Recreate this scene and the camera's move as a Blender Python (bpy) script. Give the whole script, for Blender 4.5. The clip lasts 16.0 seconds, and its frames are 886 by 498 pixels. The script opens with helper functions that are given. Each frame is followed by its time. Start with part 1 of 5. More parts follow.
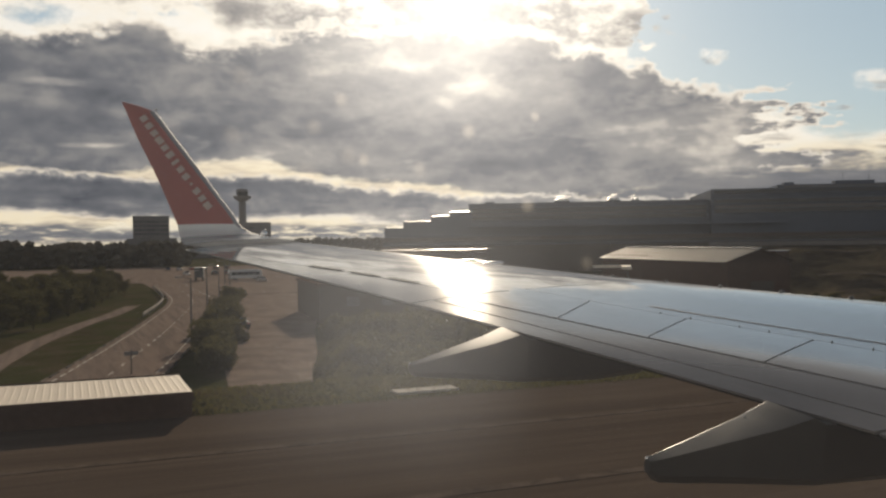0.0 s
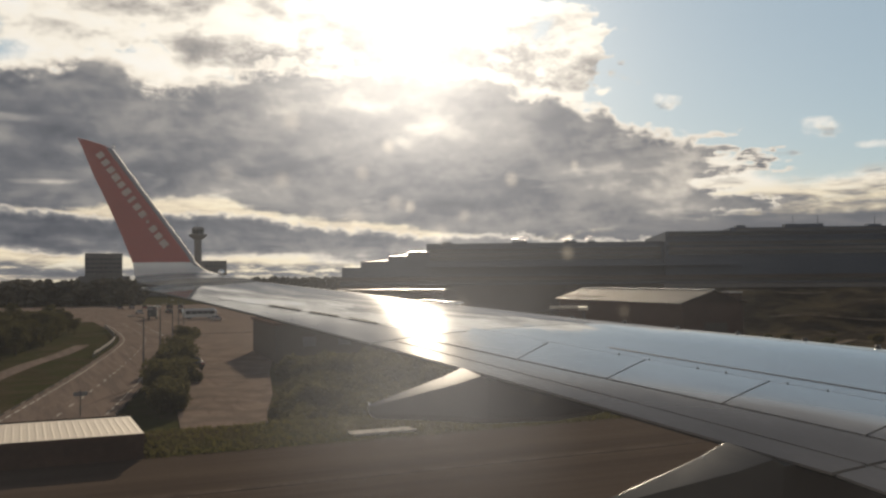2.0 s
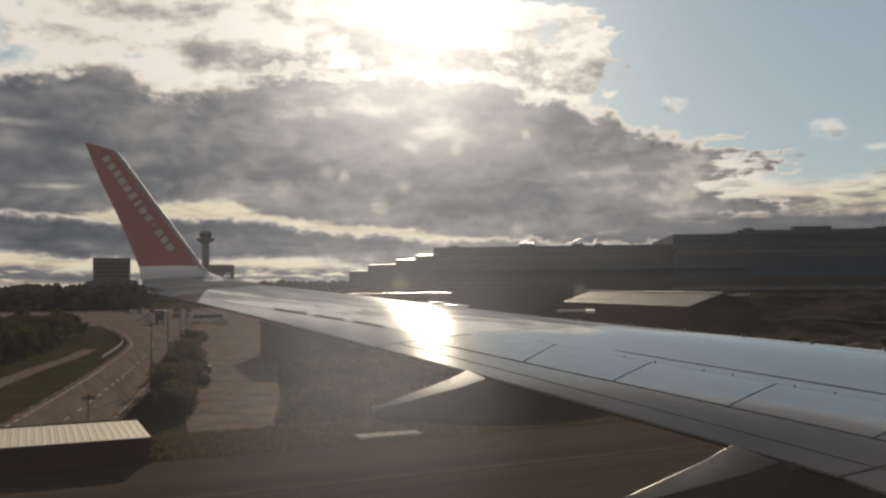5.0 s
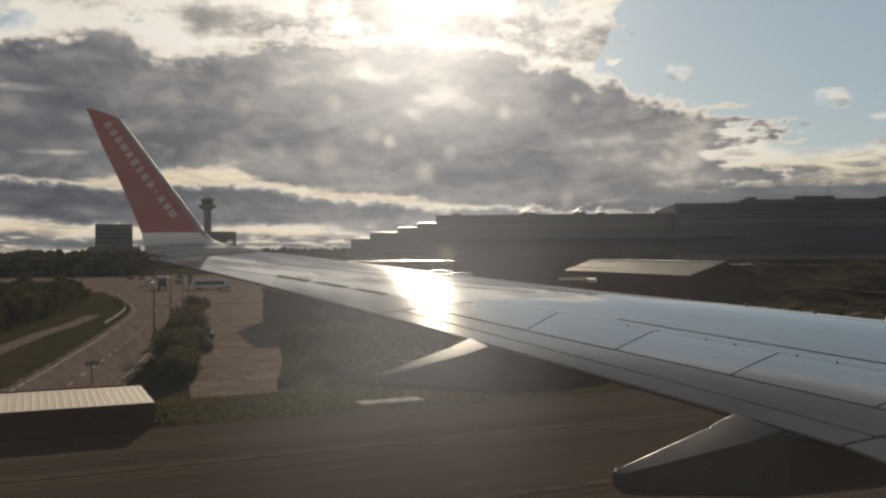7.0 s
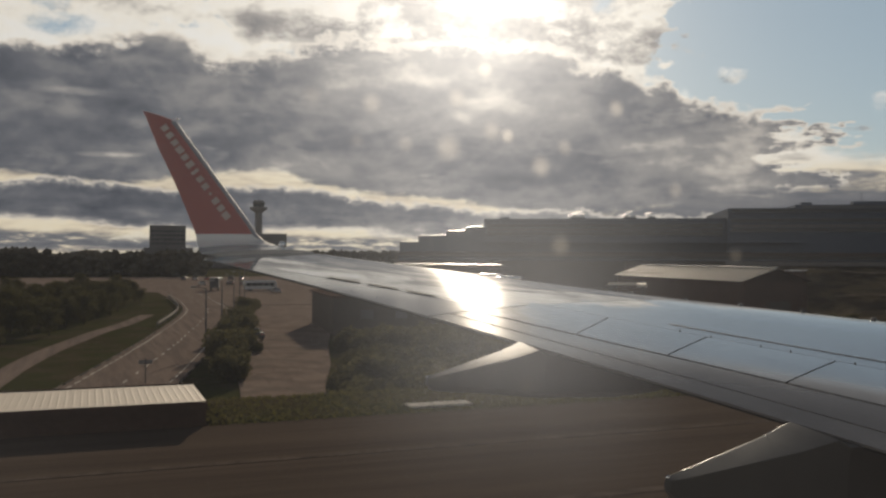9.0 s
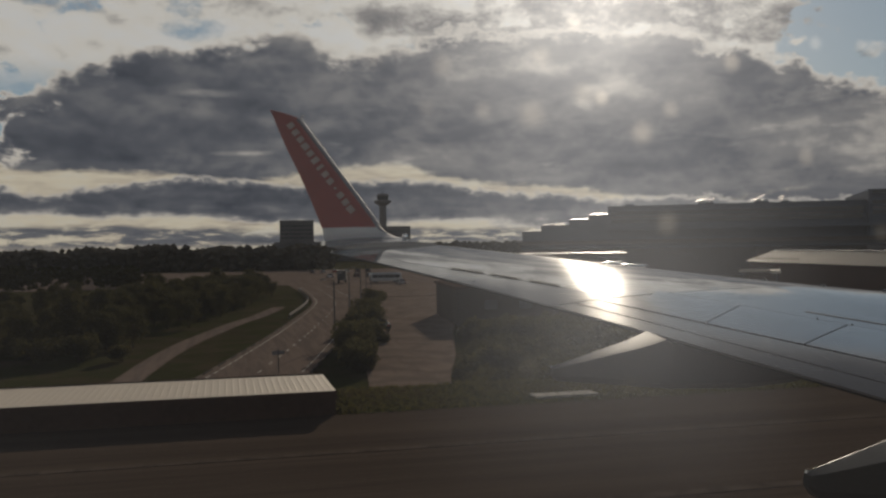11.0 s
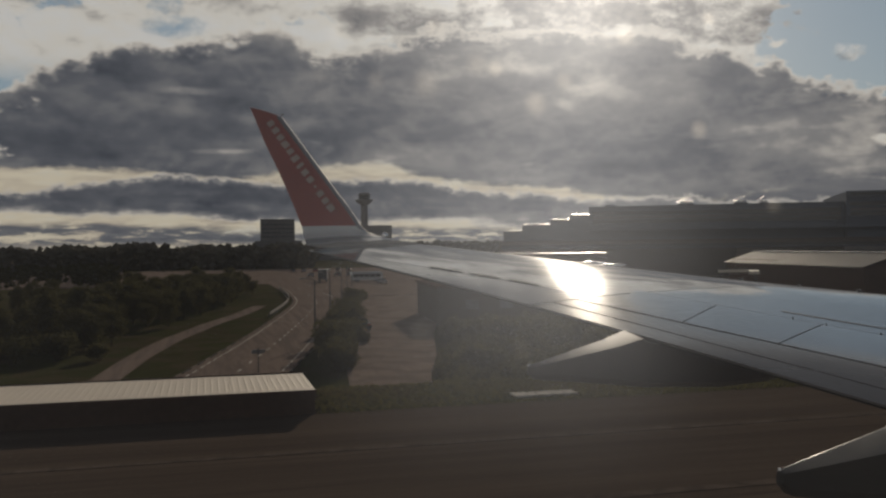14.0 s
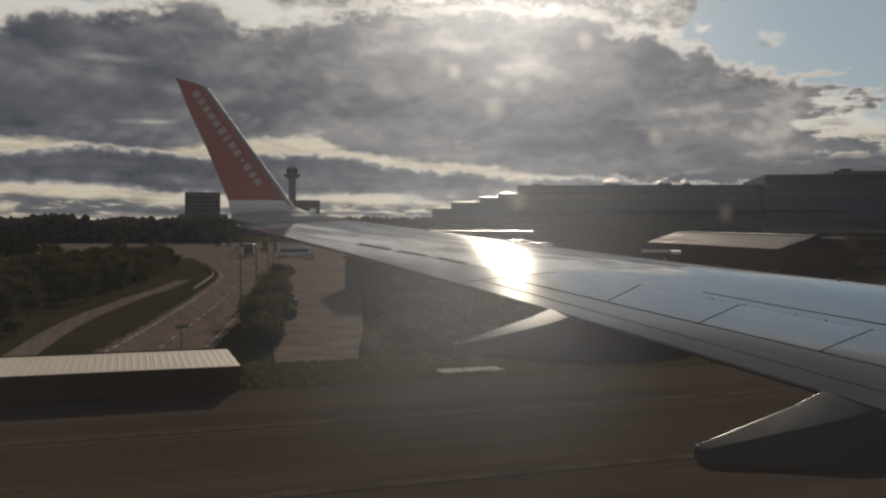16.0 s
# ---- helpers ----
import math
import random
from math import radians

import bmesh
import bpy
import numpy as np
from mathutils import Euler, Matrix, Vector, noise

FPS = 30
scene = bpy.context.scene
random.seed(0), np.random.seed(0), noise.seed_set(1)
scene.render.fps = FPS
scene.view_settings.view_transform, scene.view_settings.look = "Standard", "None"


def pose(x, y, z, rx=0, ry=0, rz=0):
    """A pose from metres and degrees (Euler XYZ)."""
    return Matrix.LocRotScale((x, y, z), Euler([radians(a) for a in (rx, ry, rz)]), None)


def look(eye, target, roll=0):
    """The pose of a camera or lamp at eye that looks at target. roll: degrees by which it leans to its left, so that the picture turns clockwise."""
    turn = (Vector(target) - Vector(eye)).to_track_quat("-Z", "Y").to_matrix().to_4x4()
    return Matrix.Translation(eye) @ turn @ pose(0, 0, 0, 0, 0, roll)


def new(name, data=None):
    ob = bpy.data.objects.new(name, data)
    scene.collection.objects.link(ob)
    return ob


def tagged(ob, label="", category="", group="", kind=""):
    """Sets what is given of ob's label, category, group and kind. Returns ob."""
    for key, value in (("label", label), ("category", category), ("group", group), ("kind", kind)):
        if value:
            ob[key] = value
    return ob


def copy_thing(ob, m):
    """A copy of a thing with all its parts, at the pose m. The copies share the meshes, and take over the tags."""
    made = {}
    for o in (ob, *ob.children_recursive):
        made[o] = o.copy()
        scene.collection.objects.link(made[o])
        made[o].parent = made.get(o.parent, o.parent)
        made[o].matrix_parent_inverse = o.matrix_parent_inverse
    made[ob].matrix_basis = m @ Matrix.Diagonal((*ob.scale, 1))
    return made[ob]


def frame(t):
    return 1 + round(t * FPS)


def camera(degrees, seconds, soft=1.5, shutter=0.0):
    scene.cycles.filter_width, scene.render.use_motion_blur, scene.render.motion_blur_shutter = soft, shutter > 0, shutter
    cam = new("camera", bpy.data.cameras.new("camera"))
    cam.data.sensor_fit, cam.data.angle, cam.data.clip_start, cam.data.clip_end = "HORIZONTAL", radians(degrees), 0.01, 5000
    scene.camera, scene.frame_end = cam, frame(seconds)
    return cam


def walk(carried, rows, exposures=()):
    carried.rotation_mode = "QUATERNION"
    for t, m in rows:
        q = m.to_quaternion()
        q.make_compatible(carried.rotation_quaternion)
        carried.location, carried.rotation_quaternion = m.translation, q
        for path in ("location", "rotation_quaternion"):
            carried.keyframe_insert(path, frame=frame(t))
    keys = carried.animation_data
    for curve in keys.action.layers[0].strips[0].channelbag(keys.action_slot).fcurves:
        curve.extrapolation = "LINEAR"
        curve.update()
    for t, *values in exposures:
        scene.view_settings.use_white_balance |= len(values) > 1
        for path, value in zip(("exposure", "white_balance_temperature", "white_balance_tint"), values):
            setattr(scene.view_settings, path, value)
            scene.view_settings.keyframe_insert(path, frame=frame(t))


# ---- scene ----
# The camera sits at a cabin window behind the wing; x runs ahead along the fuselage, y out along the wing, z up, taxiway at z = 0.
cam = camera(52.0, 16.0, soft=2.5)

PATH = [
    (0.0, pose(-0.003, -0.052, 3.909, 89.51, 0.80, -22.27)),
    (0.5, pose(0.008, -0.021, 3.898, 90.70, 0.84, -23.03)),
    (1.0, pose(-0.004, -0.031, 3.904, 91.88, 0.70, -24.03)),
    (1.5, pose(-0.021, -0.022, 3.919, 91.74, 0.53, -24.67)),
    (2.0, pose(-0.029, -0.038, 3.912, 92.00, 0.44, -24.95)),
    (2.5, pose(-0.020, -0.037, 3.912, 92.23, 0.57, -24.72)),
    (3.0, pose(-0.011, -0.045, 3.914, 92.29, 0.40, -24.02)),
    (3.5, pose(0.000, -0.042, 3.907, 92.45, 0.43, -23.87)),
    (4.0, pose(-0.003, -0.041, 3.905, 92.49, 0.56, -24.07)),
    (6.5, pose(0.004, -0.009, 3.900, 90.95, 0.15, -24.76)),
    (7.0, pose(-0.008, -0.011, 3.904, 90.20, 0.28, -24.38)),
    (7.5, pose(-0.003, -0.012, 3.903, 89.38, 0.21, -23.98)),
    (8.0, pose(0.011, 0.002, 3.895, 88.81, 0.32, -21.76)),
    (8.5, pose(0.001, -0.000, 3.898, 89.91, -0.01, -22.00)),
    (9.0, pose(-0.031, -0.012, 3.900, 90.42, -0.20, -21.34)),
    (9.5, pose(-0.003, 0.003, 3.897, 90.35, 0.47, -17.53)),
    (10.0, pose(-0.004, 0.023, 3.892, 89.81, 0.77, -14.46)),
    (12.5, pose(-0.017, 0.001, 3.909, 90.39, 0.96, -13.35)),
    (13.0, pose(-0.004, 0.002, 3.898, 90.82, 0.83, -14.27)),
    (13.5, pose(0.004, 0.016, 3.887, 90.72, 0.60, -14.58)),
    (14.0, pose(0.011, 0.005, 3.889, 89.80, 0.60, -14.78)),
    (14.5, pose(-0.001, 0.020, 3.897, 88.98, 0.58, -15.67)),
    (15.0, pose(-0.001, -0.008, 3.906, 89.62, 0.01, -18.26)),
    (15.5, pose(-0.015, -0.003, 3.907, 89.00, -0.22, -19.44)),
    (16.0, pose(0.006, 0.013, 3.897, 88.31, -0.27, -19.28)),
]

walk(cam, PATH, exposures=[(0.0, 0.47, 6920, 10), (2.5, 0.42, 6920, 10), (3.5, 0.22, 6920, 10), (4.0, 0.17, 6920, 10), (7.5, 0.20, 6920, 10), (9.0, 0.13, 6750, 10), (10.0, -0.50, 6560, 10), (12.5, -0.46, 6500, 10), (14.5, -0.46, 6560, 10), (15.5, -0.36, 6560, 10), (16.0, -0.16, 6600, 10)])

# ---------------------------------------------------------------- light
SUN_AZ, SUN_EL = 23.3, 15.5
GLOW_EL = 17.5          # the thinnest cloud, where the sky glows most
SUN_DIR = Vector((math.sin(radians(SUN_AZ)) * math.cos(radians(SUN_EL)), math.cos(radians(SUN_AZ)) * math.cos(radians(SUN_EL)), math.sin(radians(SUN_EL))))
sun_data = bpy.data.lights.new("sun", "SUN")
sun_data.energy, sun_data.angle, sun_data.color = 3.4, radians(2.0), (1.0, 0.86, 0.68)
sun = new("sun", sun_data)
sun.matrix_world = look((0, 0, 60), Vector((0, 0, 60)) - SUN_DIR)


class Net:
    """A small notation for shader nodes."""

    def __init__(self, tree):
        self.t = tree
        tree.nodes.clear()

    def node(self, kind, **values):
        n = self.t.nodes.new(kind)
        for key, value in values.items():
            setattr(n, key, value)
        return n

    def put(self, socket, value):
        if isinstance(value, bpy.types.NodeSocket):
            self.t.links.new(value, socket)
        else:
            socket.default_value = value

    def m(self, op, a, b=0.0, c=0.0):
        n = self.node("ShaderNodeMath", operation=op)
        self.put(n.inputs[0], a), self.put(n.inputs[1], b), self.put(n.inputs[2], c)
        return n.outputs[0]

    def clamp(self, a):
        n = self.node("ShaderNodeMath", operation="ADD", use_clamp=True)
        self.put(n.inputs[0], a)
        n.inputs[1].default_value = 0.0
        return n.outputs[0]

    def step(self, a, lo, hi):
        n = self.node("ShaderNodeMapRange", interpolation_type="SMOOTHSTEP")
        self.put(n.inputs["Value"], a)
        n.inputs["From Min"].default_value, n.inputs["From Max"].default_value = lo, hi
        return n.outputs[0]

    def noise(self, vec, scale, detail=4.0, rough=0.55, warp=0.0):
        n = self.node("ShaderNodeTexNoise")
        if vec is not None:
            self.put(n.inputs["Vector"], vec)
        n.inputs["Scale"].default_value, n.inputs["Detail"].default_value = scale, detail
        n.inputs["Roughness"].default_value, n.inputs["Distortion"].default_value = rough, warp
        return n.outputs["Fac"]

    def ramp(self, fac, stops, mode="LINEAR"):
        n = self.node("ShaderNodeValToRGB")
        n.color_ramp.interpolation = mode
        el = n.color_ramp.elements
        while len(el) < len(stops):
            el.new(0.5)
        for e, (p, c) in zip(el, stops):
            e.position = p
            e.color = (*c, 1.0) if isinstance(c, tuple) else (c, c, c, 1.0)
        self.put(n.inputs["Fac"], fac)
        return n.outputs["Color"]

    def mix(self, fac, a, b, blend="MIX"):
        n = self.node("ShaderNodeMix", data_type="RGBA", blend_type=blend)
        self.put(n.inputs["Factor"], fac)
        for socket, value in ((n.inputs["A"], a), (n.inputs["B"], b)):
            pass
        self.put(n.inputs[6], a if isinstance(a, bpy.types.NodeSocket) else (*a, 1.0))
        self.put(n.inputs[7], b if isinstance(b, bpy.types.NodeSocket) else (*b, 1.0))
        return n.outputs[2]

    def xyz(self, x, y, z):
        n = self.node("ShaderNodeCombineXYZ")
        self.put(n.inputs[0], x), self.put(n.inputs[1], y), self.put(n.inputs[2], z)
        return n.outputs[0]


# ---------------------------------------------------------------- sky: a thin evening blue with broken cloud in layers
world = bpy.data.worlds.new("sky")
scene.world = world
world.use_nodes = True
w = Net(world.node_tree)
co = w.node("ShaderNodeTexCoord").outputs["Generated"]
sep = w.node("ShaderNodeSeparateXYZ")
w.put(sep.inputs[0], co)
az = w.m("MULTIPLY", w.m("ARCTAN2", sep.outputs[0], sep.outputs[1]), 57.2958)
U = w.m("SUBTRACT", az, 22.0)
V = w.m("MULTIPLY", w.m("ARCSINE", sep.outputs[2]), 57.2958)
round_ = w.xyz(w.m("MULTIPLY", U, 0.10), w.m("MULTIPLY", V, 0.15), 3.1)
flat = w.xyz(w.m("MULTIPLY", U, 0.07), w.m("MULTIPLY", V, 0.34), 5.2)
n_big = w.m("SUBTRACT", w.noise(round_, 1.5, 3.0, 0.5, 0.2), 0.5)
n_mid = w.m("SUBTRACT", w.noise(round_, 4.0, 6.0, 0.52, 0.15), 0.5)
above = w.node("ShaderNodeVectorMath", operation="ADD")
w.put(above.inputs[0], round_)
above.inputs[1].default_value = (0.0, 0.085, 0.0)
lit = w.m("SUBTRACT", n_mid, w.m("SUBTRACT", w.noise(above.outputs[0], 4.0, 6.0, 0.52, 0.15), 0.5))
n_puff = w.m("SUBTRACT", w.noise(round_, 9.0, 7.0, 0.62, 0.2), 0.5)
n_flat = w.m("SUBTRACT", w.noise(flat, 2.4, 7.0, 0.60, 0.2), 0.5)
n_fine = w.m("SUBTRACT", w.noise(flat, 7.0, 6.0, 0.6, 0.2), 0.5)
U01 = w.m("MULTIPLY_ADD", U, 1.0 / 80.0, 0.5)


def edge(stops):
    """A height in degrees as a function of the bearing in degrees from the wing's line of sight."""
    return w.m("MULTIPLY", w.ramp(U01, [(u / 80.0 + 0.5, v / 20.0) for u, v in stops], "B_SPLINE"), 20.0)


def puff(u, v, ru, rv, wob, rag):
    d = w.m("ADD", w.m("POWER", w.m("DIVIDE", w.m("ABSOLUTE", w.m("SUBTRACT", U, u)), ru), 2.0), w.m("POWER", w.m("DIVIDE", w.m("ABSOLUTE", w.m("SUBTRACT", V, v)), rv), 2.0))
    return w.step(w.m("ADD", w.m("SUBTRACT", 1.0, d), w.m("MULTIPLY", wob, rag)), 0.0, 1.5)


def depth(top, bottom, wob_top, wob_bottom):
    """Degrees inside a cloud layer, below its top edge and above its base, both ragged."""
    a = w.m("ADD", w.m("SUBTRACT", edge(top), V), wob_top)
    b = w.m("ADD", w.m("SUBTRACT", V, edge(bottom)), wob_bottom)
    return w.m("MINIMUM", a, b)


dots = w.node("ShaderNodeVectorMath", operation="DOT_PRODUCT")
w.put(dots.inputs[0], co)
dots.inputs[1].default_value = (math.sin(radians(SUN_AZ)) * math.cos(radians(GLOW_EL)), math.cos(radians(SUN_AZ)) * math.cos(radians(GLOW_EL)), math.sin(radians(GLOW_EL)))
away = w.m("MULTIPLY", w.m("ARCCOSINE", w.m("MINIMUM", dots.outputs["Value"], 1.0)), 57.2958)
near = w.m("POWER", 2.718, w.m("MULTIPLY", w.m("POWER", w.m("DIVIDE", away, 2.2), 2.0), -1.0))
wide = w.m("POWER", 2.718, w.m("DIVIDE", away, -9.0))
soft_sun = w.m("POWER", 2.718, w.m("MULTIPLY", w.m("POWER", w.m("DIVIDE", away, 11.0), 2.0), -1.0))
fade = w.m("SUBTRACT", 1.0, w.m("MULTIPLY", w.step(V, 18.5, 22.0), 0.8))
wide, near = w.m("MULTIPLY", wide, fade), w.m("MULTIPLY", near, fade)
glow = w.m("MULTIPLY_ADD", wide, 0.30, 0.79)
glow_rgb = w.xyz(glow, w.m("MULTIPLY", glow, 0.985), w.m("MULTIPLY", glow, 0.965))
fire = w.m("MULTIPLY_ADD", near, 0.32, glow)
fire_rgb = w.xyz(fire, w.m("MULTIPLY", fire, 0.985), w.m("MULTIPLY", fire, 0.965))


def shine(fac, stops, light=None):
    """Cloud colour by thickness, brightened towards the sun."""
    return w.mix(1.0, w.ramp(fac, stops), light or glow_rgb, "MULTIPLY")


WHITE = [(0.0, (0.80, 0.80, 0.78)), (0.25, (0.80, 0.775, 0.715)), (0.45, (0.54, 0.52, 0.49)), (0.65, (0.31, 0.30, 0.295)), (1.0, (0.15, 0.155, 0.17))]
GREY = [(0.0, (0.80, 0.76, 0.69)), (0.20, (0.58, 0.55, 0.51)), (0.42, (0.275, 0.274, 0.278)), (0.70, (0.136, 0.145, 0.168)), (1.0, (0.068, 0.078, 0.100))]
CREAM = [(0.0, (0.70, 0.70, 0.66)), (0.30, (0.76, 0.69, 0.54)), (0.52, (0.60, 0.53, 0.43)), (0.75, (0.27, 0.262, 0.258)), (1.0, (0.15, 0.155, 0.17))]

long_ = w.xyz(w.m("MULTIPLY", U, 0.05), w.m("MULTIPLY", V, 0.17), 8.4)
n_long = w.m("SUBTRACT", w.noise(long_, 3.0, 5.0, 0.55, 0.35), 0.5)
lump = w.m("ADD", w.m("MULTIPLY", n_big, 0.7), w.m("ADD", w.m("MULTIPLY", n_mid, 2.3), w.m("MULTIPLY", n_puff, 2.0)))
streaky = w.m("ADD", w.m("MULTIPLY", n_flat, 2.0), w.m("MULTIPLY", n_fine, 1.2))
flat_edge = w.m("MULTIPLY_ADD", n_puff, 0.8, w.m("MULTIPLY", n_flat, 1.3))

# thin evening blue
blue = w.node("ShaderNodeTexSky", sky_type="NISHITA", sun_disc=False, sun_elevation=radians(SUN_EL), sun_rotation=radians(SUN_AZ), air_density=1.0, dust_density=0.3)
body = w.mix(0.55, w.mix(1.0, blue.outputs[0], (0.05, 0.05, 0.05), "MULTIPLY"), (0.30, 0.40, 0.49))

# bright distant haze below the bank
haze_a = w.step(w.m("ADD", w.m("SUBTRACT", edge([(-40, 6.6), (8, 6.8), (13, 7.6), (19, 8.2), (21.2, 7.6), (22.6, 6.0), (26, 5.9), (32, 6.6), (40, 7.2)]), V), w.m("MULTIPLY_ADD", n_puff, 1.2, w.m("MULTIPLY", n_flat, 1.8))), -0.25, 0.7)
haze_t = w.m("MULTIPLY_ADD", n_fine, 1.0, w.m("MULTIPLY_ADD", n_flat, 1.0, w.m("MULTIPLY_ADD", w.step(U, -14.0, -27.0), 0.05, 0.38)))
body = w.mix(haze_a, body, w.mix(w.step(V, 4.6, 6.2), shine(haze_t, CREAM), shine(w.m("MULTIPLY_ADD", streaky, 0.16, w.m("SUBTRACT", haze_t, 0.10)), WHITE)))

# white broken cloud above the bank, with blue holes, ending in puffs where the clear sky begins
veil = w.m("MULTIPLY", w.step(V, 8.5, 11.5), w.step(w.m("ADD", w.m("SUBTRACT", w.m("MULTIPLY_ADD", w.step(V, 15.8, 19.0), -9.5, 13.4), U), w.m("MULTIPLY_ADD", n_puff, 7.0, w.m("MULTIPLY", n_mid, 9.0))), -0.3, 0.9))
openings = w.m("MAXIMUM", w.m("MAXIMUM", puff(-23.6, 13.2, 2.2, 0.9, n_puff, 3.0), puff(-24.0, 14.5, 1.2, 0.9, n_puff, 3.0)), w.m("MAXIMUM", puff(-31.5, 14.7, 3.4, 0.9, n_puff, 3.0), puff(9.4, 15.6, 1.1, 1.2, n_puff, 3.0)))
torn = w.step(w.m("ADD", w.m("MULTIPLY", n_puff, 0.5), w.m("ADD", n_mid, w.m("MULTIPLY", n_big, 0.5))), -0.30, -0.14)
veil = w.m("MULTIPLY", veil, w.m("MULTIPLY", w.m("MAXIMUM", torn, w.clamp(w.m("MULTIPLY", wide, 2.6))), w.m("SUBTRACT", 1.0, openings)))
veil_t = w.m("ADD", w.m("MULTIPLY", n_puff, 0.5), w.m("MULTIPLY_ADD", n_long, 1.5, w.m("MULTIPLY_ADD", lit, -1.1, w.m("MULTIPLY_ADD", n_mid, 0.8, 0.21))))
veil_t = w.m("ADD", veil_t, w.m("MULTIPLY", w.m("MAXIMUM", puff(-10.0, 14.2, 7.0, 1.7, n_mid, 2.0), puff(-18.0, 16.6, 5.0, 1.2, n_mid, 2.0)), 0.26))
veil_t = w.m("ADD", veil_t, w.m("MULTIPLY", puff(1.5, 14.5, 9.0, 2.0, n_mid, 2.4), 0.42))
veil_t = w.m("ADD", veil_t, w.m("MULTIPLY", w.m("MULTIPLY", soft_sun, w.step(V, 16.4, 13.6)), w.m("MULTIPLY_ADD", n_puff, 1.5, 0.34)))
body = w.mix(veil, body, shine(veil_t, WHITE, fire_rgb))

# single puffs in the blue
puffs = w.m("MAXIMUM", puff(17.0, 10.8, 1.0, 0.62, n_puff, 3.2), w.m("MAXIMUM", puff(25.7, 8.75, 1.35, 0.75, n_puff, 3.2), w.m("MAXIMUM", puff(23.9, 7.35, 0.9, 0.22, n_puff, 3.0), puff(28.6, 7.6, 1.2, 0.3, n_puff, 3.0))))
body = w.mix(w.m("MULTIPLY", puffs, 0.95), body, shine(w.m("MULTIPLY_ADD", lit, -3.0, w.m("MULTIPLY", puffs, 0.26)), WHITE))

# streaks over the haze at the clear end
strato = depth([(-40, 0), (10, 0), (15, 5.0), (20, 5.2), (26, 5.4), (34, 6.2), (40, 7)], [(-40, 2), (8, 2), (14, 4.2), (20, 4.0), (28, 3.8), (40, 3)], streaky, streaky)
body = w.mix(w.m("MULTIPLY", w.step(strato, 0.0, 0.8), w.step(n_flat, -0.15, 0.03)), body, shine(w.m("MULTIPLY_ADD", n_fine, 0.8, 0.52), GREY))

# the long dark bank with a bright torn rim
bank_top = edge([(-40, 9.0), (-33.6, 9.4), (-31.5, 10.2), (-29.2, 11.2), (-26, 12.2), (-24, 12.3), (-22.4, 12.4), (-20.6, 12.9), (-19, 13.6), (-16.8, 13.4), (-15.2, 12.2), (-12.8, 11.8), (-11, 12.6), (-8.6, 13.4), (-5.8, 13.5), (-3, 13.4), (0, 13.5), (1.6, 13.2), (3.2, 13.4), (5.5, 13.2), (8, 12.0), (10.2, 11.7), (11.8, 10.3), (13.2, 11.0), (14.6, 9.6), (17.5, 8.9), (19.4, 8.8), (21, 8.9), (22.0, 8.4), (24, 8.0), (40, 8)])
bank_base = edge([(-40, 5.0), (-33.5, 4.6), (-30.7, 4.7), (-26, 4.6), (-21.5, 4.2), (-19.3, 4.1), (-17.7, 4.5), (-13.4, 5.2), (-10.7, 5.2), (-9.3, 4.4), (-6.5, 3.9), (-3, 3.6), (0.6, 3.4), (3.1, 2.9), (6.0, 2.4), (10, 2.6), (14, 2.8), (17.5, 2.8), (20, 3.2), (24, 3.6), (40, 4)])
inside = w.m("ADD", w.m("SUBTRACT", bank_top, V), lump)
inside = w.m("MINIMUM", inside, w.m("MULTIPLY_ADD", n_mid, 9.0, w.m("MULTIPLY", w.m("ADD", U, 34.5), 0.7)))
inside = w.m("MINIMUM", inside, w.m("ADD", w.m("MULTIPLY", w.m("SUBTRACT", 21.6, U), 0.45), w.m("MULTIPLY_ADD", n_flat, 9.0, w.m("MULTIPLY", n_puff, 3.0))))
wisp = w.m("MULTIPLY", w.step(n_long, 0.07, 0.20), w.step(n_flat, -0.08, 0.14))
wisp = w.m("MAXIMUM", wisp, w.m("MULTIPLY", w.m("MAXIMUM", puff(-22.8, 9.5, 3.0, 0.35, streaky, 1.0), puff(-20.6, 5.9, 2.4, 0.25, streaky, 1.0)), 1.1))
shade = w.m("ADD", w.m("MULTIPLY_ADD", lit, -0.75, w.m("MULTIPLY", n_puff, 0.12)), w.m("MULTIPLY_ADD", n_mid, 0.35, w.m("MULTIPLY_ADD", n_long, 0.80, w.m("MULTIPLY_ADD", n_big, 0.8, 0.58))))
shade = w.m("ADD", shade, w.m("MULTIPLY", w.step(U, -11.0, -25.0), 0.20))
shade = w.m("SUBTRACT", shade, w.m("MULTIPLY_ADD", wisp, 0.30, w.m("MULTIPLY", soft_sun, 0.05)))
slit = w.m("MAXIMUM", puff(20.5, 5.8, 4.2, 0.45, streaky, 1.2), w.m("MAXIMUM", w.m("MULTIPLY", puff(12.5, 5.7, 4.0, 0.16, streaky, 0.8), 0.8), puff(8.6, 3.2, 2.4, 0.30, streaky, 0.9)))
inside = w.m("SUBTRACT", inside, w.m("MULTIPLY", slit, 2.6))
rim_w = w.m("MULTIPLY", w.step(inside, 0.0, 1.0), shade)
base_a = w.step(w.m("ADD", w.m("SUBTRACT", V, bank_base), flat_edge), -0.15, 0.30)
body = w.mix(w.m("MULTIPLY", w.step(inside, -0.12, 0.34), base_a), body, shine(rim_w, GREY))

